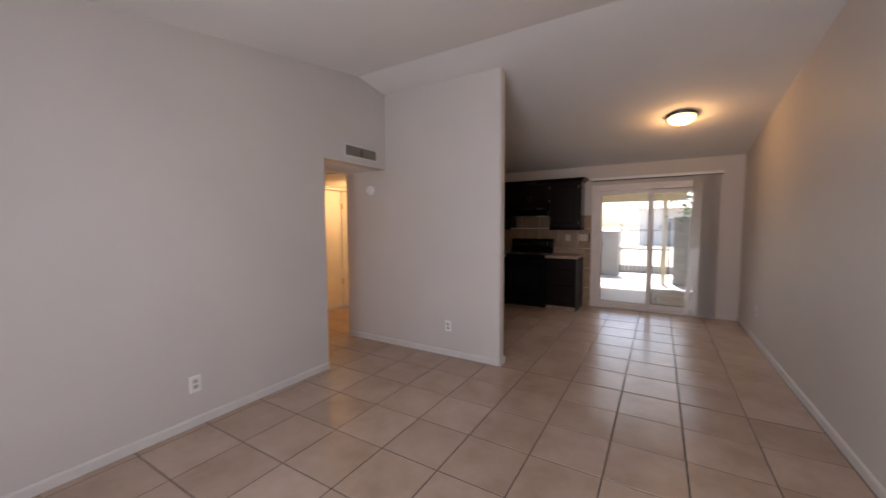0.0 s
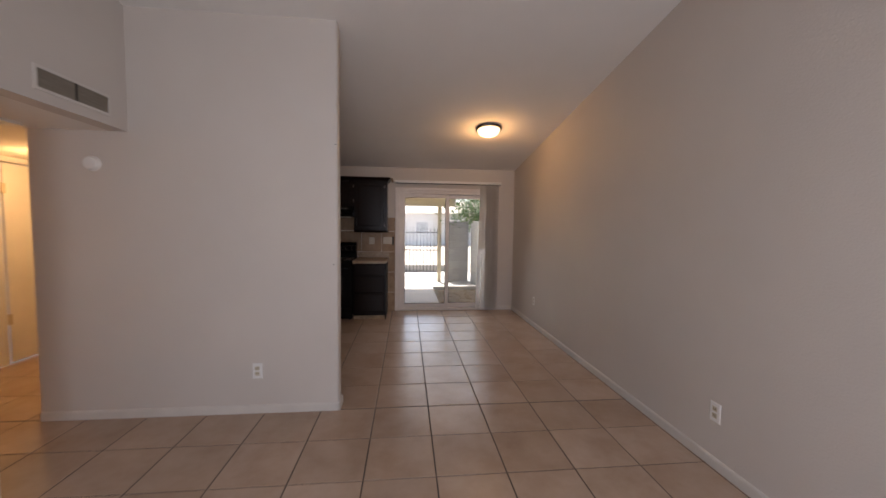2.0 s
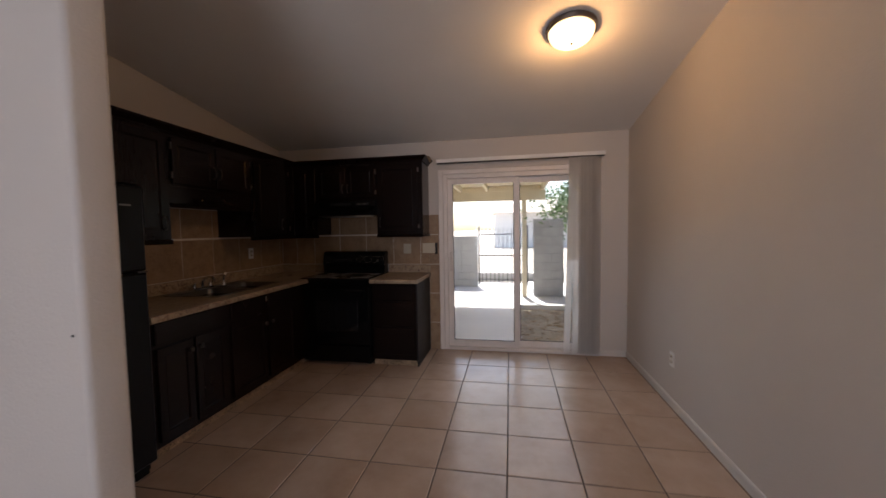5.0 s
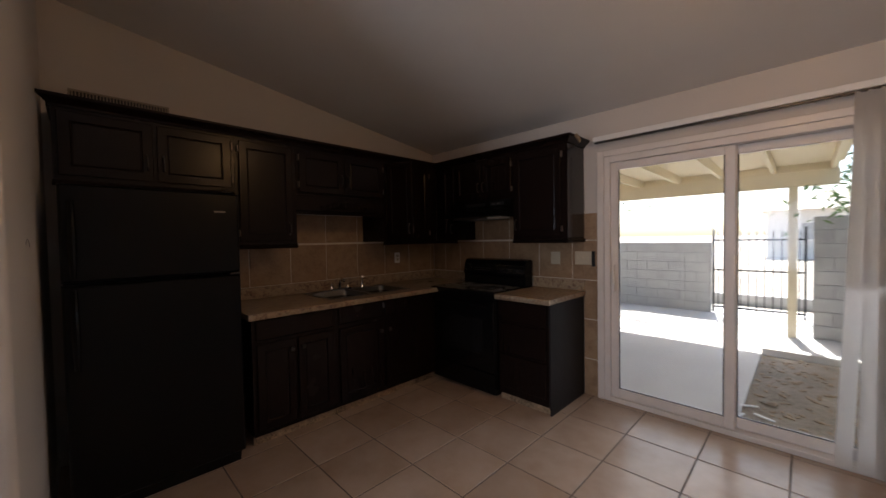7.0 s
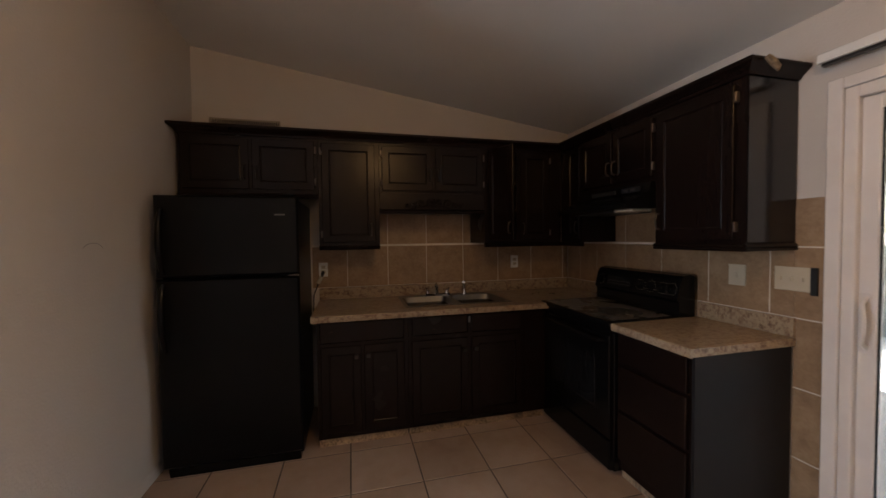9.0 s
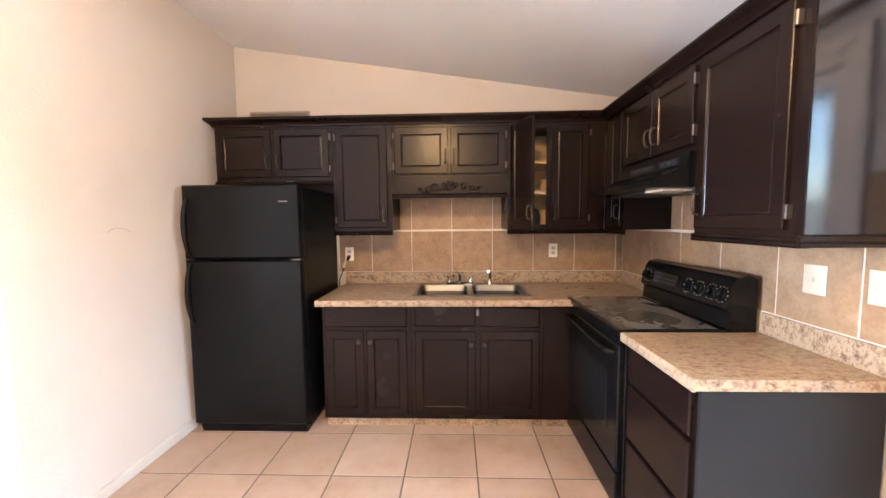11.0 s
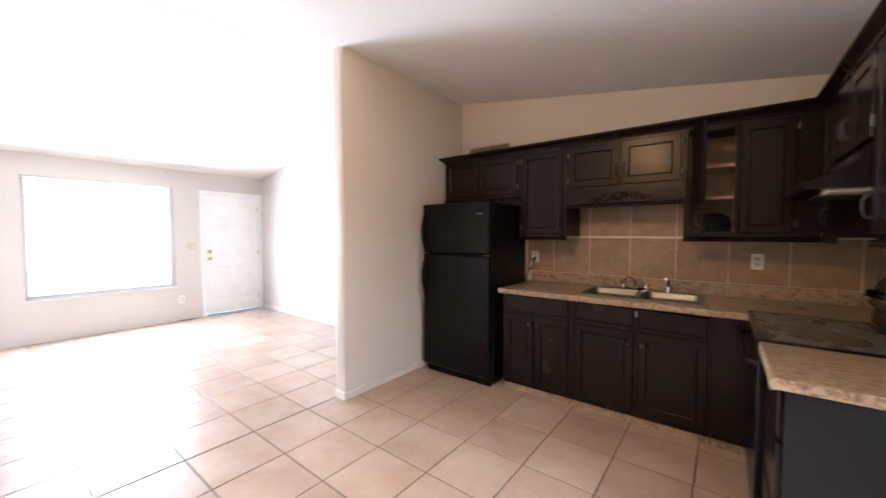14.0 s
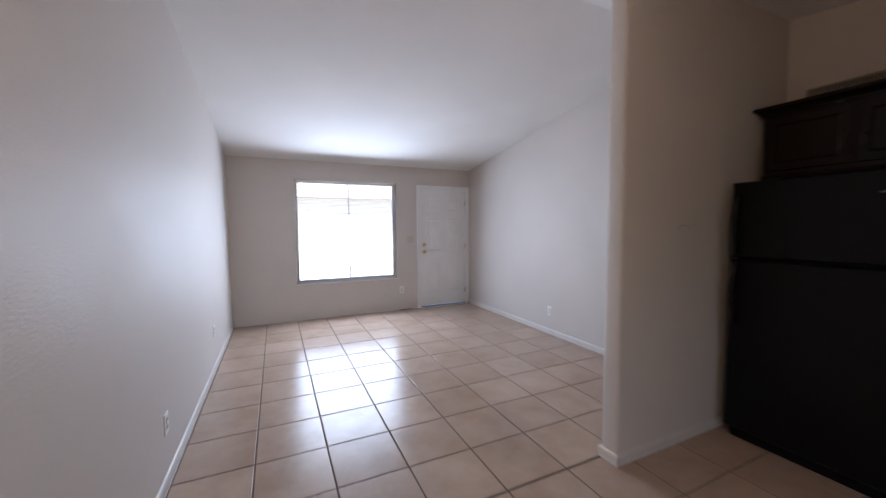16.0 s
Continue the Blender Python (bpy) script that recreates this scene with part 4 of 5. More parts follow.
def sink():
    s = thing("sink", (-3.75, -1.34, 0.75), "double bowl stainless steel drop-in sink", "sink")
    rim = 0.906
    bm = bmesh.new()
    ym = (SKY0 + SKY1) / 2
    x0, x1 = SKX0 + 0.075, SKX1 - 0.025
    bowls = ((SKY0 + 0.025, ym - 0.015), (ym + 0.015, SKY1 - 0.025))
    for b in ((SKX0, x0, SKY0, SKY1), (x1, SKX1, SKY0, SKY1), (x0, x1, SKY0, bowls[0][0]), (x0, x1, bowls[0][1], bowls[1][0]), (x0, x1, bowls[1][1], SKY1)):
        box(bm, *b, rim - 0.001, rim + 0.004)
    part("rim", bm, "steel", s)
    for ya, yb in bowls:
        bm = bmesh.new()
        prev = None
        rows = [(0.0, 0.0, 0.035), (0.004, -0.01, 0.05), (0.012, -0.12, 0.06), (0.03, -0.15, 0.07), (0.10, -0.158, 0.05)]
        for ins, dz, rad in rows:
            pts = []
            ax, bx_, ay, by_ = x0 + ins, x1 - ins, ya + ins, yb - ins
            for cx, cy, a0 in ((bx_ - rad, by_ - rad, 0), (ax + rad, by_ - rad, 90), (ax + rad, ay + rad, 180), (bx_ - rad, ay + rad, 270)):
                for k in range(6):
                    a = radians(a0 + 90 * k / 5)
                    pts.append(bm.verts.new((cx + rad * math.cos(a), cy + rad * math.sin(a), rim + 0.003 + dz)))
            if prev:
                n = len(pts)
                for j in range(n):
                    bm.faces.new((prev[j], prev[(j + 1) % n], pts[(j + 1) % n], pts[j]))
            prev = pts
        bm.faces.new(prev)
        bmesh.ops.recalc_face_normals(bm, faces=bm.faces)
        bmesh.ops.reverse_faces(bm, faces=bm.faces)
        bw = part("bowl", bm, "steel", s, round_=True)
        # corner webs between the rounded bowl and the square rim opening
        part("drain", lathe(bmesh.new(), pose((x0 + x1) / 2, (ya + yb) / 2, rim - 0.1545), [(0.04, 0), (0.04, 0.003), (0.03, 0.004), (0.012, 0.001)], 20), "chrome", bw, round_=True)
        web = bmesh.new()
        for cx, cy, sx, sy in ((x1, yb, -1, -1), (x0, yb, 1, -1), (x0, ya, 1, 1), (x1, ya, -1, 1)):
            r = 0.035
            pts = [(cx, cy)] + [(cx + sx * r * (1 - math.sin(radians(90 * k / 5))), cy + sy * r * (1 - math.cos(radians(90 * k / 5)))) for k in range(6)]
            a = [web.verts.new((p[0], p[1], rim + 0.0038)) for p in pts]
            web.faces.new(a)
        bmesh.ops.recalc_face_normals(web, faces=web.faces)
        part("corner_web", web, "steel", s)


sink()


def faucet():
    fxx, fyy, z = -3.955, -1.37, 0.91
    s = thing("faucet", (fxx, fyy, z), "chrome two-handle kitchen faucet behind the sink", "faucet")
    part("deck_plate", ringed("z+", z + 0.018, fxx - 0.024, fxx + 0.024, fyy - 0.11, fyy + 0.11, [(0, 0.018), (0, 0.006), (0.006, 0)]), "chrome", s)
    bm = bmesh.new()
    tube(bm, [(fxx, fyy, z + 0.015), (fxx, fyy, z + 0.06), (fxx + 0.03, fyy - 0.008, z + 0.095), (fxx + 0.10, fyy - 0.03, z + 0.115), (fxx + 0.155, fyy - 0.045, z + 0.11), (fxx + 0.165, fyy - 0.048, z + 0.095)], [0.016, 0.014, 0.011, 0.010, 0.011, 0.011], 10)
    part("spout", bm, "chrome", s, round_=True)
    for k in (-1, 1):
        bm = bmesh.new()
        lathe(bm, pose(fxx, fyy + k * 0.085, z + 0.016), [(0.018, 0), (0.016, 0.02), (0.012, 0.03), (0.008, 0.036)], 14)
        tube(bm, [(fxx, fyy + k * 0.085, z + 0.04), (fxx + 0.03, fyy + k * 0.1, z + 0.065)], [0.009, 0.006], 8)
        part("handle", bm, "chrome", s, round_=True)
    s2 = thing("sink_sprayer", (fxx, -1.125, z), "chrome pull-out side sprayer beside the faucet", "sprayer")
    part("base", lathe(bmesh.new(), pose(fxx, -1.125, z), [(0.022, 0), (0.02, 0.012), (0.014, 0.02), (0.013, 0.045)], 14), "chrome", s2, round_=True)
    part("head", tube(bmesh.new(), [(fxx, -1.125, z + 0.045), (fxx, -1.125, z + 0.085), (fxx + 0.012, -1.13, z + 0.105), (fxx + 0.035, -1.14, z + 0.11)], [0.010, 0.013, 0.015, 0.012], 10), "chrome", s2, round_=True)


faucet()


def fridge():
    x1, y0, y1, zt, zs = -3.30, -3.175, -2.402, 1.675, 1.19
    s = thing("refrigerator", (-3.65, -2.79, 0), "black top-freezer refrigerator with curved handles", "refrigerator")
    part("body", boxes((-4.03, x1 - 0.075, y0 + 0.006, y1 - 0.006, 0.03, zt - 0.012), bev=0.006), "fridge", s)
    for nm, za, zb in (("freezer_door", zs + 0.006, zt), ("fridge_door", 0.075, zs - 0.006)):
        bm = bmesh.new()
        rings(bm, place("x+", x1), y0, y1, za, zb, [(0.004, 0.068), (0, 0.06), (0, 0.02), (0.004, 0.008), (0.012, 0.001), (0.024, 0)])
        bmesh.ops.recalc_face_normals(bm, faces=bm.faces)
        d = part(nm, bm, "fridge", s, round_=True)
        part("gasket", boxes((x1 - 0.0745, x1 - 0.0685, y0 + 0.012, y1 - 0.012, za + 0.01, zb - 0.01)), "rubber", d)
        hy = y0 + 0.045
        z0, z1 = (zs + 0.03, zs + 0.40) if nm == "freezer_door" else (zs - 0.42, zs - 0.03)
        bm = bmesh.new()
        n = 14
        pts = []
        for k in range(n + 1):
            q = k / n
            z = z0 + (z1 - z0) * q
            pts.append((x1 + 0.004 + 0.042 * math.sin(math.pi * q) ** 0.6, hy, z))
        tube(bm, pts, [0.012 + 0.006 * math.sin(math.pi * k / n) for k in range(n + 1)], 10)
        part("handle", bm, "black", d, "long curved black handle", True)
        if nm == "freezer_door":
            part("badge", boxes((x1 + 0.0003, x1 + 0.002, y1 - 0.135, y1 - 0.075, zt - 0.116, zt - 0.107)), "steel", d, "small silver badge bar")
    part("base_grille", boxes((-3.99, x1 - 0.05, y0 + 0.02, y1 - 0.02, 0.0, 0.029), (x1 - 0.072, x1 - 0.04, y0 + 0.02, y1 - 0.02, 0.0295, 0.069)), "black", s)
    part("hinge_cover", boxes((x1 - 0.13, x1 - 0.01, y1 - 0.09, y1 - 0.02, zt + 0.0005, zt + 0.018), bev=0.006), "black", s)
    part("middle_hinge", boxes((x1 - 0.06, x1 + 0.004, y1 - 0.06, y1 - 0.006, zs - 0.0045, zs + 0.0045)), "hinge", s)


fridge()


def cooking_range():
    x0, x1, yf, zt = -3.446, -2.684, -0.645, 0.905
    s = thing("range", ((x0 + x1) / 2, -0.35, 0), "black freestanding electric range with glass cooktop", "range")
    part("body", boxes((x0, x1, yf + 0.03, -0.03, 0.02, zt - 0.022), bev=0.004), "black", s)
    for xx in (x0 + 0.05, x1 - 0.05):
        for yy in (yf + 0.09, -0.08):
            part("foot", boxes((xx - 0.02, xx + 0.02, yy - 0.02, yy + 0.02, 0, 0.0195)), "rubber", s)
    bm = bmesh.new()
    rings(bm, place("z+", zt + 0.008), x0 - 0.004, x1 + 0.004, yf - 0.012, -0.156, [(0.004, 0.029), (0, 0.024), (0, 0.008), (0.006, 0.0), (0.024, 0.0), (0.027, 0.003)])
    bmesh.ops.recalc_face_normals(bm, faces=bm.faces)
    part("cooktop_frame", bm, "black", s)
    ct = part("cooktop", boxes((x0 + 0.024, x1 - 0.024, yf + 0.016, -0.184, zt + 0.0053, zt + 0.0075)), "cooktop", s, "dusty glass cooktop with grey film")
    d = part("oven_door", ringed("y-", yf, x0 + 0.006, x1 - 0.006, 0.215, zt - 0.075, [(0, 0.028), (0, 0.006), (0.006, 0)]), "black", s)
    part("window", ringed("y-", yf, x0 + 0.13, x1 - 0.13, 0.36, 0.67, [(0, -0.0005), (0.004, -0.002)]), "ovenglass", d, "dark oven window glass")
    bm = bmesh.new()
    tube(bm, [(x0 + 0.05, yf, 0.79), (x0 + 0.06, yf - 0.035, 0.795), (x0 + 0.12, yf - 0.05, 0.80), (x1 - 0.12, yf - 0.05, 0.80), (x1 - 0.06, yf - 0.035, 0.795), (x1 - 0.05, yf, 0.79)], 0.014, 10)
    part("handle", bm, "black", d, "black bar handle", True)
    dr = part("storage_drawer", ringed("y-", yf, x0 + 0.006, x1 - 0.006, 0.03, 0.205, [(0, 0.028), (0, 0.006), (0.006, 0)]), "black", s)
    part("control_strip", boxes((x0 + 0.004, x1 - 0.004, yf + 0.004, yf + 0.029, zt - 0.07, zt - 0.022)), "black", s)
    # slanted backguard
    bg = prism([(-0.03, 0.885), (-0.155, 0.9145), (-0.148, 0.99), (-0.170, 1.012), (-0.140, 1.127), (-0.118, 1.155), (-0.07, 1.166), (-0.03, 1.15)], lambda p, k: (x0 if k == 0 else x1, p[0], p[1]))
    b = part("backguard", bg, "black", s, "slanted control backguard", True)
    slope = Vector((0, 0.03, 0.115)).normalized()
    nrm = Vector((0, -0.115, 0.03)).normalized()
    for xx in (x0 + 0.06, x1 - 0.30, x1 - 0.21, x1 - 0.12, x1 - 0.05):
        p = Vector((xx, -0.155, 1.07))
        m = Matrix.Translation(p) @ nrm.to_track_quat("Z", "Y").to_matrix().to_4x4()
        k = part("knob", lathe(bmesh.new(), m, [(0.030, 0), (0.029, 0.006), (0.022, 0.009), (0.020, 0.028), (0.016, 0.031), (0.003, 0.031)], 20), "black", b, "black control knob", True)
        g = bmesh.new()
        for a in range(0, 360, 30):
            ca, sa = math.cos(radians(a)), math.sin(radians(a))
            box(g, ca * 0.038 - 0.002, ca * 0.038 + 0.002, sa * 0.038 - 0.002, sa * 0.038 + 0.002, 0.0006, 0.0012)
        bmesh.ops.transform(g, matrix=m, verts=g.verts)
        part("printed_ticks", g, "ivory", k, "pale printed dial marks")
        g = bmesh.new()
        box(g, -0.005, 0.005, -0.02, 0.02, 0.03, 0.038, bev=0.002)
        bmesh.ops.transform(g, matrix=m, verts=g.verts)
        part("grip", g, "black", k)
    m = Matrix.Translation(Vector((x0 + 0.25, -0.1555, 1.07))) @ Matrix.Rotation(math.atan2(0.03, 0.115), 4, "X").inverted()
    g = bmesh.new()
    box(g, -0.12, 0.12, -0.001, 0.0005, -0.035, 0.035)
    bmesh.ops.transform(g, matrix=m, verts=g.verts)
    disp = part("control_panel", g, "ovenglass", b, "dark touch panel with pale printed marks")
    g = bmesh.new()
    for i in range(8):
        for j in range(2):
            box(g, -0.105 + i * 0.028, -0.09 + i * 0.028, -0.0016, -0.0011, -0.022 + j * 0.02, -0.018 + j * 0.02)
    bmesh.ops.transform(g, matrix=m, verts=g.verts)
    part("printed_marks", g, "hinge", disp)


cooking_range()


def hood():
    s = thing("range_hood", (-3.05, -0.25, 1.56), "black under-cabinet range hood with sloped front", "range hood")
    x0, x1 = -3.428, -2.704
    part("shell", prism([(-0.005, 1.57), (-0.50, 1.57), (-0.515, 1.578), (-0.515, 1.600), (-0.36, 1.672), (-0.345, 1.732), (-0.005, 1.732)], lambda p, k: (x0 if k == 0 else x1, p[0], p[1])), "black", s)
    part("lip", prism([(-0.5155, 1.574), (-0.522, 1.576), (-0.522, 1.602), (-0.5155, 1.602)], lambda p, k: (x0 if k == 0 else x1, p[0], p[1])), "black", s)
    part("filter", boxes((x0 + 0.08, x1 - 0.25, -0.42, -0.10, 1.562, 1.5695)), "steel", s, "grey mesh grease filter")
    part("lamp_lens", boxes((x1 - 0.2, x1 - 0.04, -0.44, -0.30, 1.556, 1.5695), bev=0.004), "ivory", s, "white lamp lens")
    part("switch_panel", boxes((x1 - 0.22, x1 - 0.07, -0.364, -0.352, 1.682, 1.712)), "rubber", s)
    for k in range(2):
        part("switch", boxes((x1 - 0.2 + k * 0.06, x1 - 0.165 + k * 0.06, -0.368, -0.3645, 1.69, 1.704)), "hinge", s)
    for k in range(10):
        part("vent_slot", boxes((x0 + 0.2 + k * 0.025, x0 + 0.212 + k * 0.025, -0.3605, -0.352, 1.684, 1.712)), "rubber", s)


hood()


def grille():
    y0, y1, z0, z1 = -3.13, -2.62, 2.10, 2.36
    s = thing("return_grille", (XL, -2.88, z0), "cream painted wall grille partly hidden behind the cabinets", "air vent")
    part("frame", boxes((XL, XL + 0.008, y0, y1, z1 - 0.012, z1), (XL, XL + 0.008, y0, y0 + 0.012, z0, z1 - 0.012), (XL, XL + 0.008, y1 - 0.012, y1, z0, z1 - 0.012), (XL, XL + 0.008, y0 + 0.012, y1 - 0.012, z0, z0 + 0.012)), "tangrille", s)
    # black sheet on the solid wall, its colour standing for the opening's shade
    part("backing", boxes((XL + 0.0003, XL + 0.001, y0 + 0.011, y1 - 0.011, z0 + 0.011, z1 - 0.011)), "rubber", s)
    n = 30
    for k in range(n):
        y = y0 + 0.02 + (y1 - y0 - 0.04) * k / (n - 1)
        part("slat", boxes((XL + 0.0015, XL + 0.007, y - 0.0034, y + 0.0034, z0 + 0.012, z1 - 0.012)), "tangrille", s)


grille()
TW = 0.008     # wall tile thickness
plate_outlet("x+", XL + TW, -2.315, 1.155, group="kitchen outlets")
plate_outlet("x+", XL + TW, -0.585, 1.175, group="kitchen outlets")
plate_outlet("y-", -TW, -2.45, 1.185, kind="switch", wide=0.09)
plate_outlet("y-", -TW, -2.19, 1.19, kind="switch", wide=0.15)
solo("switch_side_box", boxes((-2.114, -2.087, -0.02, -TW - 0.0005, 1.12, 1.25), bev=0.002), "rubber", "narrow black cover strip beside the light switches", "cover strip")
s = thing("power_plug", (XL + 0.03, -2.345, 1.05), "white and black appliance plug hanging from the outlet", "plug")
part("plug", tube(bmesh.new(), [(XL + 0.018, -2.317, 1.135), (XL + 0.04, -2.320, 1.12), (XL + 0.045, -2.325, 1.10)], [0.013, 0.014, 0.008], 8), "rubber", s, round_=True)
part("adapter", tube(bmesh.new(), [(XL + 0.045, -2.330, 1.10), (XL + 0.045, -2.355, 1.045)], 0.016, 8), "ivory", s, "white adapter block", True)
part("cord", tube(bmesh.new(), [(XL + 0.045, -2.355, 1.045), (XL + 0.05, -2.370, 1.0), (XL + 0.06, -2.390, 0.95), (XL + 0.05, -2.395, 0.80)], 0.0045, 6), "rubber", s, round_=True)
# crumbs and screws left on the worktop
for k, (px, py) in enumerate(((-3.78, -0.55), (-3.80, -0.48), (-3.76, -0.40), (-3.74, -0.385))):
    solo("loose_screw", tube(bmesh.new(), [(px, py, 0.909), (px + 0.012, py + 0.012 * (k - 1), 0.909)], [0.005, 0.0025], 7), "pewter", "small dark screw lying on the countertop", "screw", "loose screws", round_=True)

# marks and leftovers on the walls
solo("wall_scuff", tube(bmesh.new(), [(-2.93 + 0.07 * math.cos(radians(a)), YP1 + 0.0006, 1.37 + 0.035 * math.sin(radians(a))) for a in range(20, 171, 15)], 0.0016, 5), "scuff", "thin curved grey scuff on the partition wall", "scuff", at=(-2.93, YP1, 1.37), round_=True)
for _x, _z in ((-2.42, 1.13), (-2.40, 2.02)):
    solo("wall_nail", lathe(bmesh.new(), Matrix.Translation((_x, YP0, _z)) @ Matrix.Rotation(radians(90), 4, "X"), [(0.004, -0.001), (0.004, 0.002), (0.001, 0.003)], 8), "pewter", "small dark nail still stuck in the wall", "nail", "nails", round_=True)
solo("wall_nail", lathe(bmesh.new(), Matrix.Translation((-2.23, YF, 0.28)) @ Matrix.Rotation(radians(-90), 4, "X"), [(0.007, -0.001), (0.007, 0.002), (0.001, 0.003)], 8), "pewter", "small dark hole plug in the front wall", "plug", round_=True)
solo("cable_stub", tube(bmesh.new(), [(-2.46, YF + 0.02, 0.008), (-2.55, YF + 0.028, 0.006), (-2.64, YF + 0.02, 0.007), (-2.70, YF + 0.016, 0.006)], 0.0055, 6), "rubber", "short dark cable lying along the front wall", "cable", round_=True)
solo("cable_stub", tube(bmesh.new(), [(XH + 0.03, YF + 0.02, 0.03), (XH + 0.035, YF + 0.05, 0.006), (XH + 0.05, YF + 0.06, 0.005)], 0.006, 6), "rubber", "short dark cable end in the corner", "cable", round_=True)

# ---- outside ----
G = -0.12
structure("ground", boxes((-400, 400, -400, 400, G - 0.4, G - 0.045)), "gravel", "pale gravel yard ground reaching far off")
structure("pavement_patio", boxes((-9, -1.2, 0.14, 5.4, G - 0.044, G), (-1.2, 3.0, 2.94, 5.4, G - 0.044, G), (-1.2, 3.0, 0.14, 0.42, G - 0.044, G), (-9, 3, 5.4, 6.4, G - 0.044, G - 0.004)), "concrete", "pale concrete patio slab")
# pale slab added out front as a reflector, lifting light onto the blind
structure("pavement_front", boxes((-6, 4, -15, YF - 0.14, G - 0.044, G - 0.002)), "concrete", "added pale concrete slab that bounces light up to the front blind")
structure("kerb_patio", boxes((-1.2, -0.06, 2.90, 3.04, G - 0.03, G + 0.06), bev=0.008), "concrete", "low concrete kerb beside the dirt bed")


def dirt_bed():
    bm = bmesh.new()
    nx, ny = 60, 44
    v = [[None] * (ny + 1) for _ in range(nx + 1)]
    for i in range(nx + 1):
        for j in range(ny + 1):
            x, y = -1.2 + 4.2 * i / nx, 0.42 + 2.52 * j / ny
            v[i][j] = bm.verts.new((x, y, G - 0.03 + 0.03 * noise.noise((x * 2.2, y * 2.2, 3)) + 0.012 * noise.noise((x * 11, y * 11, 7))))
    for i in range(nx):
        for j in range(ny):
            bm.faces.new((v[i][j], v[i + 1][j], v[i + 1][j + 1], v[i][j + 1]))
    structure("ground_bed", bm, "dirt", "bare dirt bed littered with scraps", True)
    rng = random.Random(2)
    bm = bmesh.new()
    for k in range(300):
        x, y = rng.uniform(-1.17, -0.1), rng.uniform(0.45, 2.86)
        r = rng.uniform(0.006, 0.022)
        a = rng.uniform(0, 6.28)
        m = Matrix.Translation((x, y, G - 0.018)) @ Matrix.Rotation(a, 4, "Z") @ Matrix.Diagonal((r * rng.uniform(1, 3), r, r * 0.5, 1))
        bmesh.ops.create_icosphere(bm, subdivisions=1, radius=1, matrix=m)
    solo("dirt_litter", bm, "board", "scattered twigs and pebbles on the dirt bed", "litter", kind="stuff", at=(0, 1.5, G))


dirt_bed()
for k, (x, y, a) in enumerate(((-1.16, 0.98, 35), (-1.05, 0.80, -20), (-1.2, 0.72, 70))):
    bm = boxes((-0.07, 0.07, -0.012, 0.012, 0, 0.009), bev=0.002)
    bmesh.ops.transform(bm, matrix=pose(x, y, G - 0.01, 4, 3, a), verts=bm.verts)
    solo("wood_scrap", bm, "white", "white painted wood scrap lying on the dirt", "scrap", "wood scraps")

BL, BH, MJ = 0.40, 0.192, 0.01


def block_course_mesh(L, T, mat):
    bm = bmesh.new()
    rings(bm, lambda a, d, z: (a, d, z), 0, L, 0, BH - MJ, [(0.004, 0), (0, 0.004), (0, T - 0.004), (0.004, T)])
    bmesh.ops.recalc_face_normals(bm, faces=bm.faces)
    return mesh("block", bm, mat)


def block_wall(name, x0, x1, y, rows, label, T=0.15, mat="block"):
    """A wall along x, of blocks in running bond, each its own piece."""
    s = thing(name, ((x0 + x1) / 2, y + T / 2, G), label, "block wall", kind="structure")
    part("core", boxes((x0, x1, y + 0.012, y + T - 0.012, G - 0.1, G + rows * BH - 0.008)), "mortar", s)
    o = origin(s)
    full = block_course_mesh(BL - MJ, T, mat)
    for r in range(rows):
        x = x0 - (BL / 2 if r % 2 else 0)
        while x < x1 - 0.02:
            a, b = max(x, x0), min(x + BL - MJ, x1)
            if b - a > 0.03:
                ob = new("block", full if b - a > BL - MJ - 0.001 else block_course_mesh(b - a, T, mat))
                ob.parent = s
                ob.location = Vector((a, y, G + r * BH + MJ / 2)) - o
            x += BL
    return s


block_wall("wall_yard_1", -7.2, -2.52, 5.42, 7, "weathered grey block yard wall along the patio")
block_wall("wall_yard_2", -2.515, -2.10, 5.40, 7, "thick grey block pier beside the gate")
block_wall("wall_yard_3", -0.74, -0.10, 4.18, 9, "tall grey block wall end beside the gate")
_side = block_wall("wall_yard_4", -1.78, 1.78, 0.0, 9, "tall grey block side wall along the dirt bed")
_side.location, _side.rotation_euler = (0.03, 2.30, G), (0, 0, radians(90))


def iron_gate():
    x0, x1, y = -2.08, -0.80, 5.45
    s = thing("metal_gate", ((x0 + x1) / 2, y, G), "black wrought iron gate between the block walls", "gate")
    part("gate_frame", boxes((x0, x0 + 0.035, y - 0.017, y + 0.017, G + 0.02, G + 1.6), (x1 - 0.035, x1, y - 0.017, y + 0.017, G + 0.02, G + 1.6)), "iron", s)
    for z in (0.12, 0.82, 1.38):
        part("rail", boxes((x0 + 0.035, x1 - 0.035, y - 0.012, y + 0.012, G + z - 0.014, G + z + 0.014)), "iron", s)
    n = 11
    for k in range(n):
        x = x0 + 0.035 + (x1 - x0 - 0.07) * (k + 0.5) / n
        part("bar", boxes((x - 0.008, x + 0.008, y - 0.008, y + 0.008, G + 0.05, G + 1.54)), "iron", s)


iron_gate()


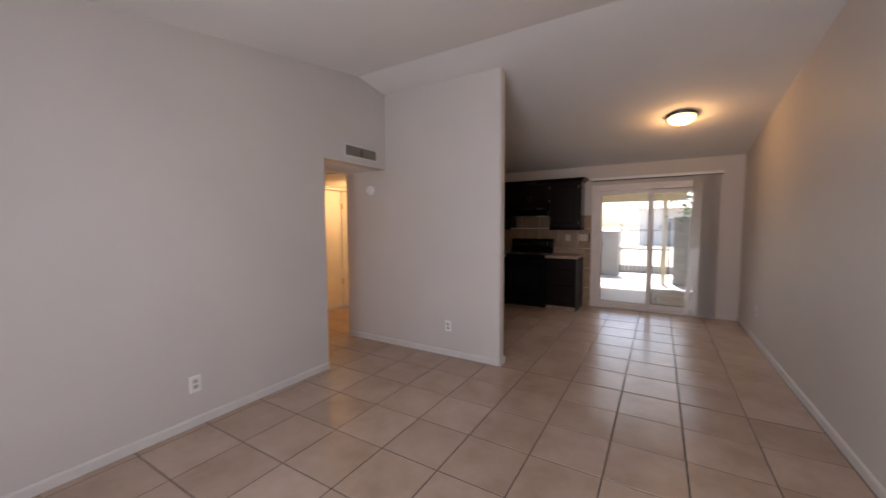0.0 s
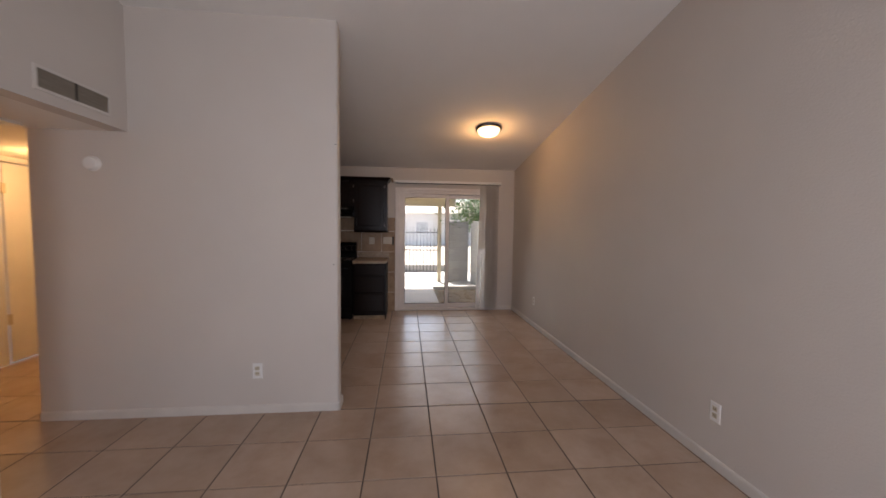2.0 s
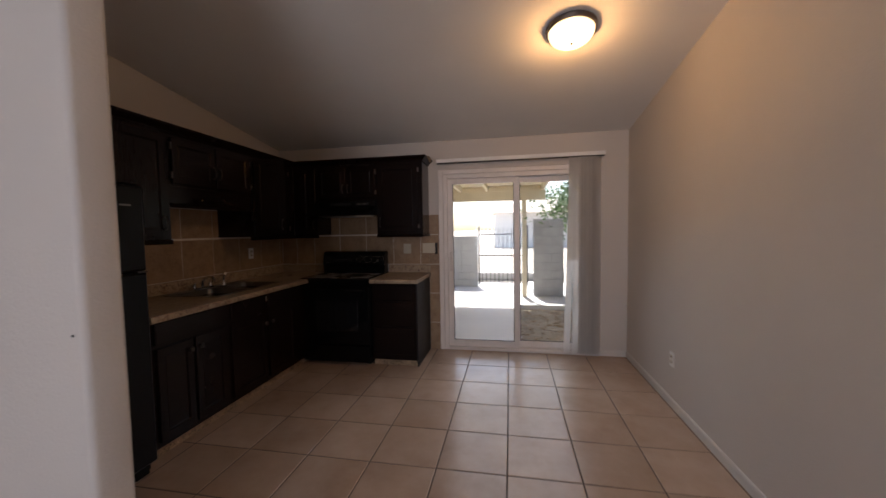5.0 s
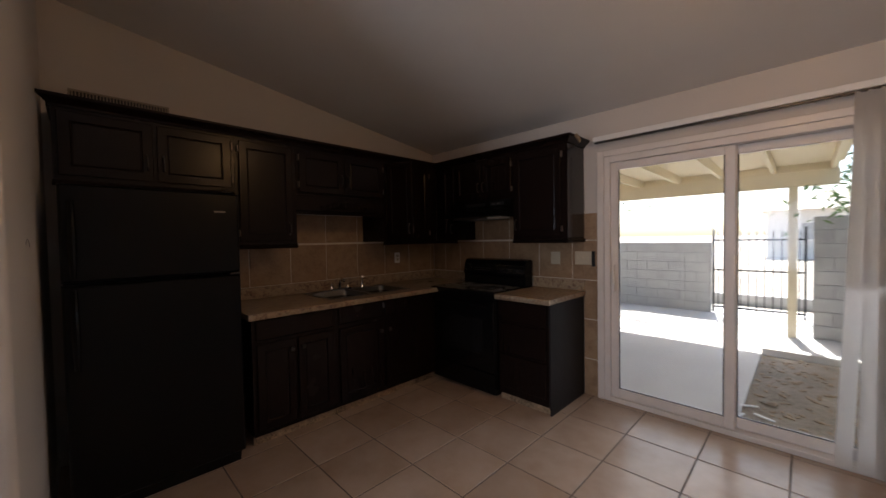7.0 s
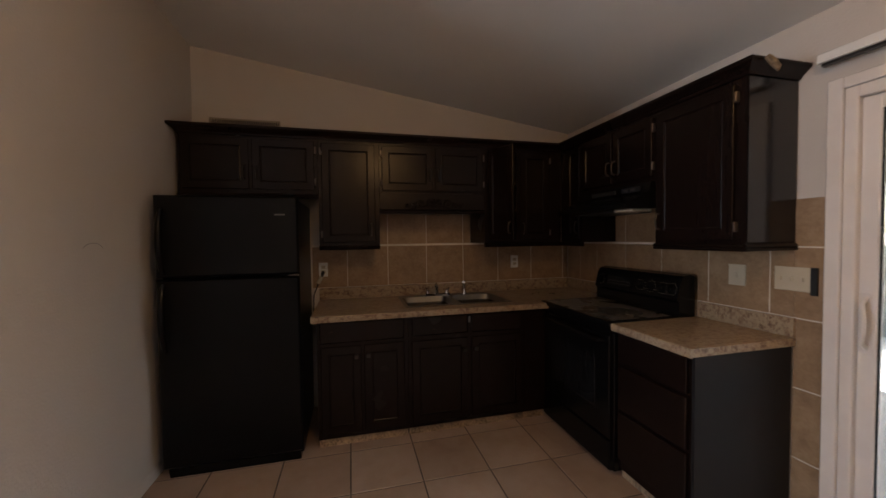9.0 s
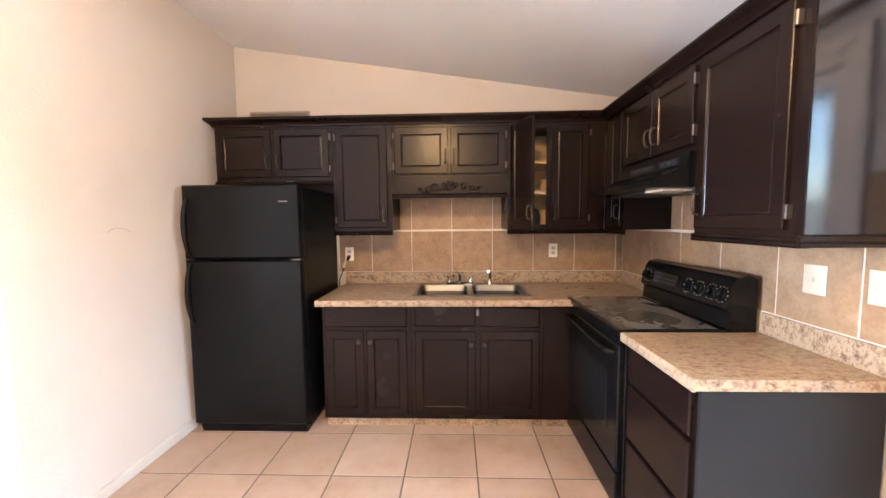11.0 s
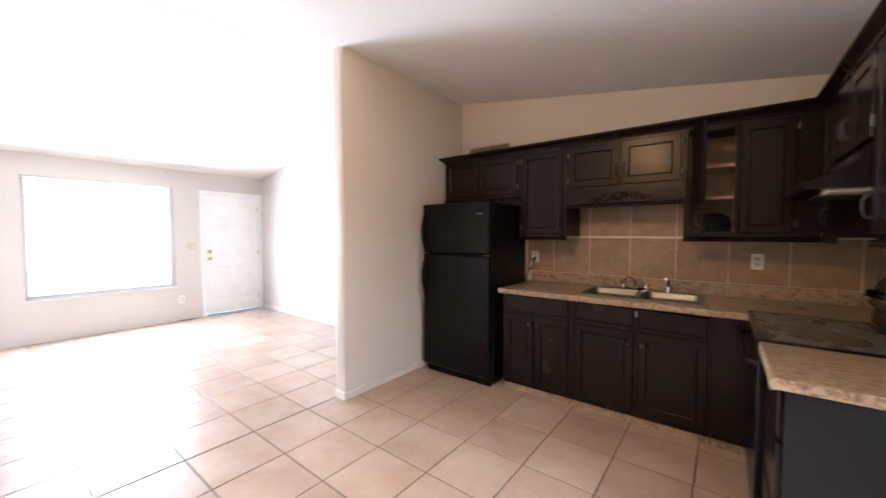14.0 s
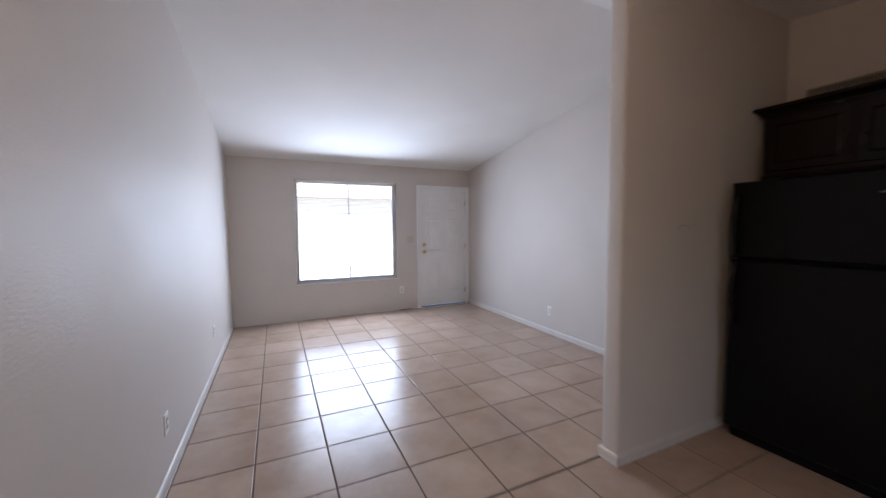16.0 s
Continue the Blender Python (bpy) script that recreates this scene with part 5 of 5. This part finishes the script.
def patio_cover():
    s = thing("patio_cover", (-2.5, 2.2, G), "cream painted timber patio cover with rafters", "patio cover")
    xa, xb = -7.0, -0.50
    zh, zb = 2.42, 2.232
    for x in (-0.95, -4.2, -6.9):
        part("post", boxes((x - 0.05, x + 0.05, 4.02, 4.12, G, 2.019), bev=0.006), "beam", s)
    part("beam", boxes((xa, xb, 4.025, 4.115, 2.02, 2.23), bev=0.005), "beam", s)
    part("fascia", boxes((xa, xb, 4.255, 4.285, 2.23, 2.37)), "beam", s)
    part("ledger", boxes((xa, xb, 0.142, 0.185, 2.26, 2.41)), "beam", s)
    x = xb - 0.06
    while x > xa:
        part("rafter", prism([(0.186, zh - 0.14), (4.25, zb - 0.002), (4.25, zb + 0.13), (0.186, zh)], lambda p, k: (x - 0.022 if k == 0 else x + 0.022, p[0], p[1])), "beam", s)
        x -= 0.60
    n = 22
    for k in range(n):
        ya, yb = 0.16 + 4.2 * k / n, 0.16 + 4.2 * (k + 1) / n - 0.006
        za, zc = zh + (zb + 0.13 - zh) * (ya - 0.186) / 4.064 + 0.002, zh + (zb + 0.13 - zh) * (yb - 0.186) / 4.064 + 0.002
        part("decking_board", prism([(ya, za), (yb, zc), (yb, zc + 0.02), (ya, za + 0.02)], lambda p, k: (xa if k == 0 else xb + 0.05, p[0], p[1])), "beam", s)


patio_cover()


def tree(x, y, h, spread, seed, label, clumps=70):
    rng = random.Random(seed)
    s = thing("tree", (x, y, G - 0.05), label, "tree", "yard trees")
    bm = bmesh.new()
    tube(bm, [(x, y, G - 0.06), (x + 0.05, y, h * 0.2), (x - 0.05, y + 0.05, h * 0.42), (x + 0.08, y, h * 0.7)], [0.16, 0.13, 0.11, 0.05], 10)
    ends = []
    for k in range(11):
        a = k * 2.4 + rng.uniform(-.4, .4)
        z0 = h * rng.uniform(0.32, 0.62)
        e = Vector((x + math.cos(a) * spread * rng.uniform(.5, .95), y + math.sin(a) * spread * rng.uniform(.5, .95), z0 + h * rng.uniform(0.08, 0.38)))
        mid = Vector((x, y, z0)).lerp(e, 0.5) + Vector((0, 0, 0.15))
        tube(bm, [(x, y, z0), mid, e], [0.06, 0.04, 0.012], 6)
        ends += [e, mid.lerp(e, 0.5)]
    part("trunk", bm, "bark", s, round_=True)
    vs, fs = [], []
    for k in range(clumps):
        c = ends[k % len(ends)] + Vector((rng.gauss(0, .4), rng.gauss(0, .4), rng.gauss(0, .3))) * spread * 0.4
        for j in range(42):
            p = c + Vector((rng.gauss(0, 1), rng.gauss(0, 1), rng.gauss(0, .7))) * 0.26
            q = Euler((rng.uniform(-1, 1), rng.uniform(-1, 1), rng.uniform(0, 6.3))).to_matrix()
            L, W = rng.uniform(.05, .09), rng.uniform(.018, .032)
            i = len(vs)
            vs += [tuple(p + q @ Vector(v)) for v in ((-L, 0, 0), (0, -W, 0.012), (L, 0, 0), (0, W, 0.012))]
            fs.append((i, i + 1, i + 2, i + 3))
    o = origin(s)
    me = bpy.data.meshes.new("crown")
    me.from_pydata([tuple(Vector(v) - o) for v in vs], [], fs)
    me.materials.append(M["leaf"])
    ob = new("crown", me)
    ob.parent = s


tree(0.75, 4.75, 2.9, 1.15, 6, "leafy green tree leaning over the yard walls", 90)
tree(1.2, 5.6, 4.4, 1.75, 4, "leafy green tree beyond the tall block wall", 130)
tree(-5.7, 6.4, 5.4, 2.4, 9, "tall leafy tree behind the yard wall", 110)
tree(2.7, 1.9, 3.4, 1.5, 11, "leafy green tree beside the patio bed", 130)


def far_house(x, y, w, d, h, face, label, tint="stucco"):
    s = thing("house", (x, y, G), label, "house", "neighbouring houses")
    part("wall", boxes((x - w / 2, x + w / 2, y - d / 2, y + d / 2, G - 0.05, h)), tint, s)
    part("roof", prism([(-d / 2 - 0.5, h), (d / 2 + 0.5, h), (0, h + 1.3)], lambda p, k: (x - w / 2 - 0.4 if k == 0 else x + w / 2 + 0.4, y + p[0], p[1])), "stucco", s)
    yy = y + face * d / 2
    for k in range(3):
        xc = x + (k - 1) * w * 0.3
        wd = part("window", boxes((xc - 0.6, xc + 0.6, yy - 0.03, yy + 0.03, 0.9, 2.0)), "vinyl", s)
        part("pane", boxes((xc - 0.53, xc + 0.53, yy - 0.036, yy + 0.036, 0.97, 1.93)), "block", wd)


far_house(2.5, 30, 10, 7, 2.7, -1, "pale stucco house across the back lane", "trim")
far_house(-1.5, -24, 18, 8, 2.8, 1, "pale stucco house across the street", "trim")


block_wall("wall_yard_5", -4.5, 0.3, 6.9, 1, "low grey block kerb beyond the iron gate")


# ---- pieces: wall tiles, floor tiles ----


def piece(name, L, H, T, material, cache={}):
    key = (name, round(L, 4), round(H, 4), T)
    if key not in cache:
        bm = bmesh.new()
        rings(bm, lambda a, d, z: (a, z, d), 0, L, 0, H, [(0, -T), (0, -0.002), (0.0015, -0.0005), (0.004, 0)])
        bmesh.ops.recalc_face_normals(bm, faces=bm.faces)
        cache[key] = mesh(name, bm, material)
    return cache[key]


def wall_tiles(name, face, at, a_lines, z_lines, clip, label):
    """Tiles on a wall; clip gives the rectangles (a0, a1, z0, z1) they fill."""
    f = place(face, at)
    s = thing(name, f(clip[0][0], 0, clip[0][2]), label, "backsplash", kind="structure")
    bm = bmesh.new()
    o = origin(s)
    rot = {"x+": Matrix(((0, 0, 1), (1, 0, 0), (0, 1, 0))), "y-": Matrix(((1, 0, 0), (0, 0, -1), (0, 1, 0)))}[face].to_4x4()
    for c in clip:
        p, q = f(c[0], 0, c[2]), f(c[1], -0.004, c[3])
        box(bm, *[v for i in range(3) for v in (min(p[i], q[i]), max(p[i], q[i]))])
        for i in range(len(a_lines) - 1):
            for j in range(len(z_lines) - 1):
                a0, a1 = max(a_lines[i] + 0.003, c[0]), min(a_lines[i + 1] - 0.003, c[1])
                z0, z1 = max(z_lines[j] + 0.004, c[2]), min(z_lines[j + 1] - 0.003, c[3])
                if a1 - a0 > 0.012 and z1 - z0 > 0.012:
                    ob = new("tile", piece("tile", a1 - a0, z1 - z0, 0.006, "wtile"))
                    ob.parent = s
                    ob.matrix_basis = Matrix.Translation(Vector(f(a0, -TW + 0.0005, z0)) - o) @ rot
    part("grout", bm, "wgrout", s, "pale grout")


_yl = [-2.805 + 0.3425 * k for k in range(10)]
_zl = [-0.03, 0.315, 0.66, 1.0, 1.345, 1.69]
wall_tiles("backsplash_1", "x+", XL, _yl, _zl, [(-2.40, -0.009, 1.0, 1.36), (-1.87, -1.022, 1.36, 1.62)], "tan stone-look backsplash tile behind the sink")
_xl = [-4.085, -3.88, -3.64, -3.30, -2.96, -2.62, -2.29, -1.95]
wall_tiles("backsplash_2", "y-", 0, _xl, _zl, [(XL + 0.009, -2.185, 1.0, 1.36), (-3.41, -2.70, 1.36, 1.57), (-2.184, SX0 - 0.056, 0.0, 1.575)], "tan stone-look backsplash tile behind the range")


def floor_tiles():
    P, ox, oy, gap = 0.4117, -0.048, -0.879, 0.008
    o = origin(floor)

    def inside(x0, x1, y0, y1):
        return [(max(x0, r[0]), min(x1, r[1]), max(y0, r[2]), min(y1, r[3])) for r in ((XH, XE, YF, YP0), (XL, XE, YP0, 0.0), (XD, XH, YH, YP0), (XD, -4.455, YP0, YN))]
    for i in range(-1, 15):
        for j in range(-3, 17):
            x1, y1 = ox - i * P - gap / 2, oy - j * P - gap / 2
            x0, y0 = ox - (i + 1) * P + gap / 2, oy - (j + 1) * P + gap / 2
            rs = [r for r in inside(x0, x1, y0, y1) if r[1] - r[0] > 0.012 and r[3] - r[2] > 0.012]
            if not rs:
                continue
            # one tile spans the rooms' joint where it lies in more than one
            a0, a1 = min(r[0] for r in rs), max(r[1] for r in rs)
            b0, b1 = min(r[2] for r in rs), max(r[3] for r in rs)
            ob = new("tile", piece("floor_tile", a1 - a0, b1 - b0, 0.01, "tile"))
            ob.name = "tile"
            ob.parent = floor
            ob.location = Vector((a0, b0, 0)) - o


floor_tiles()
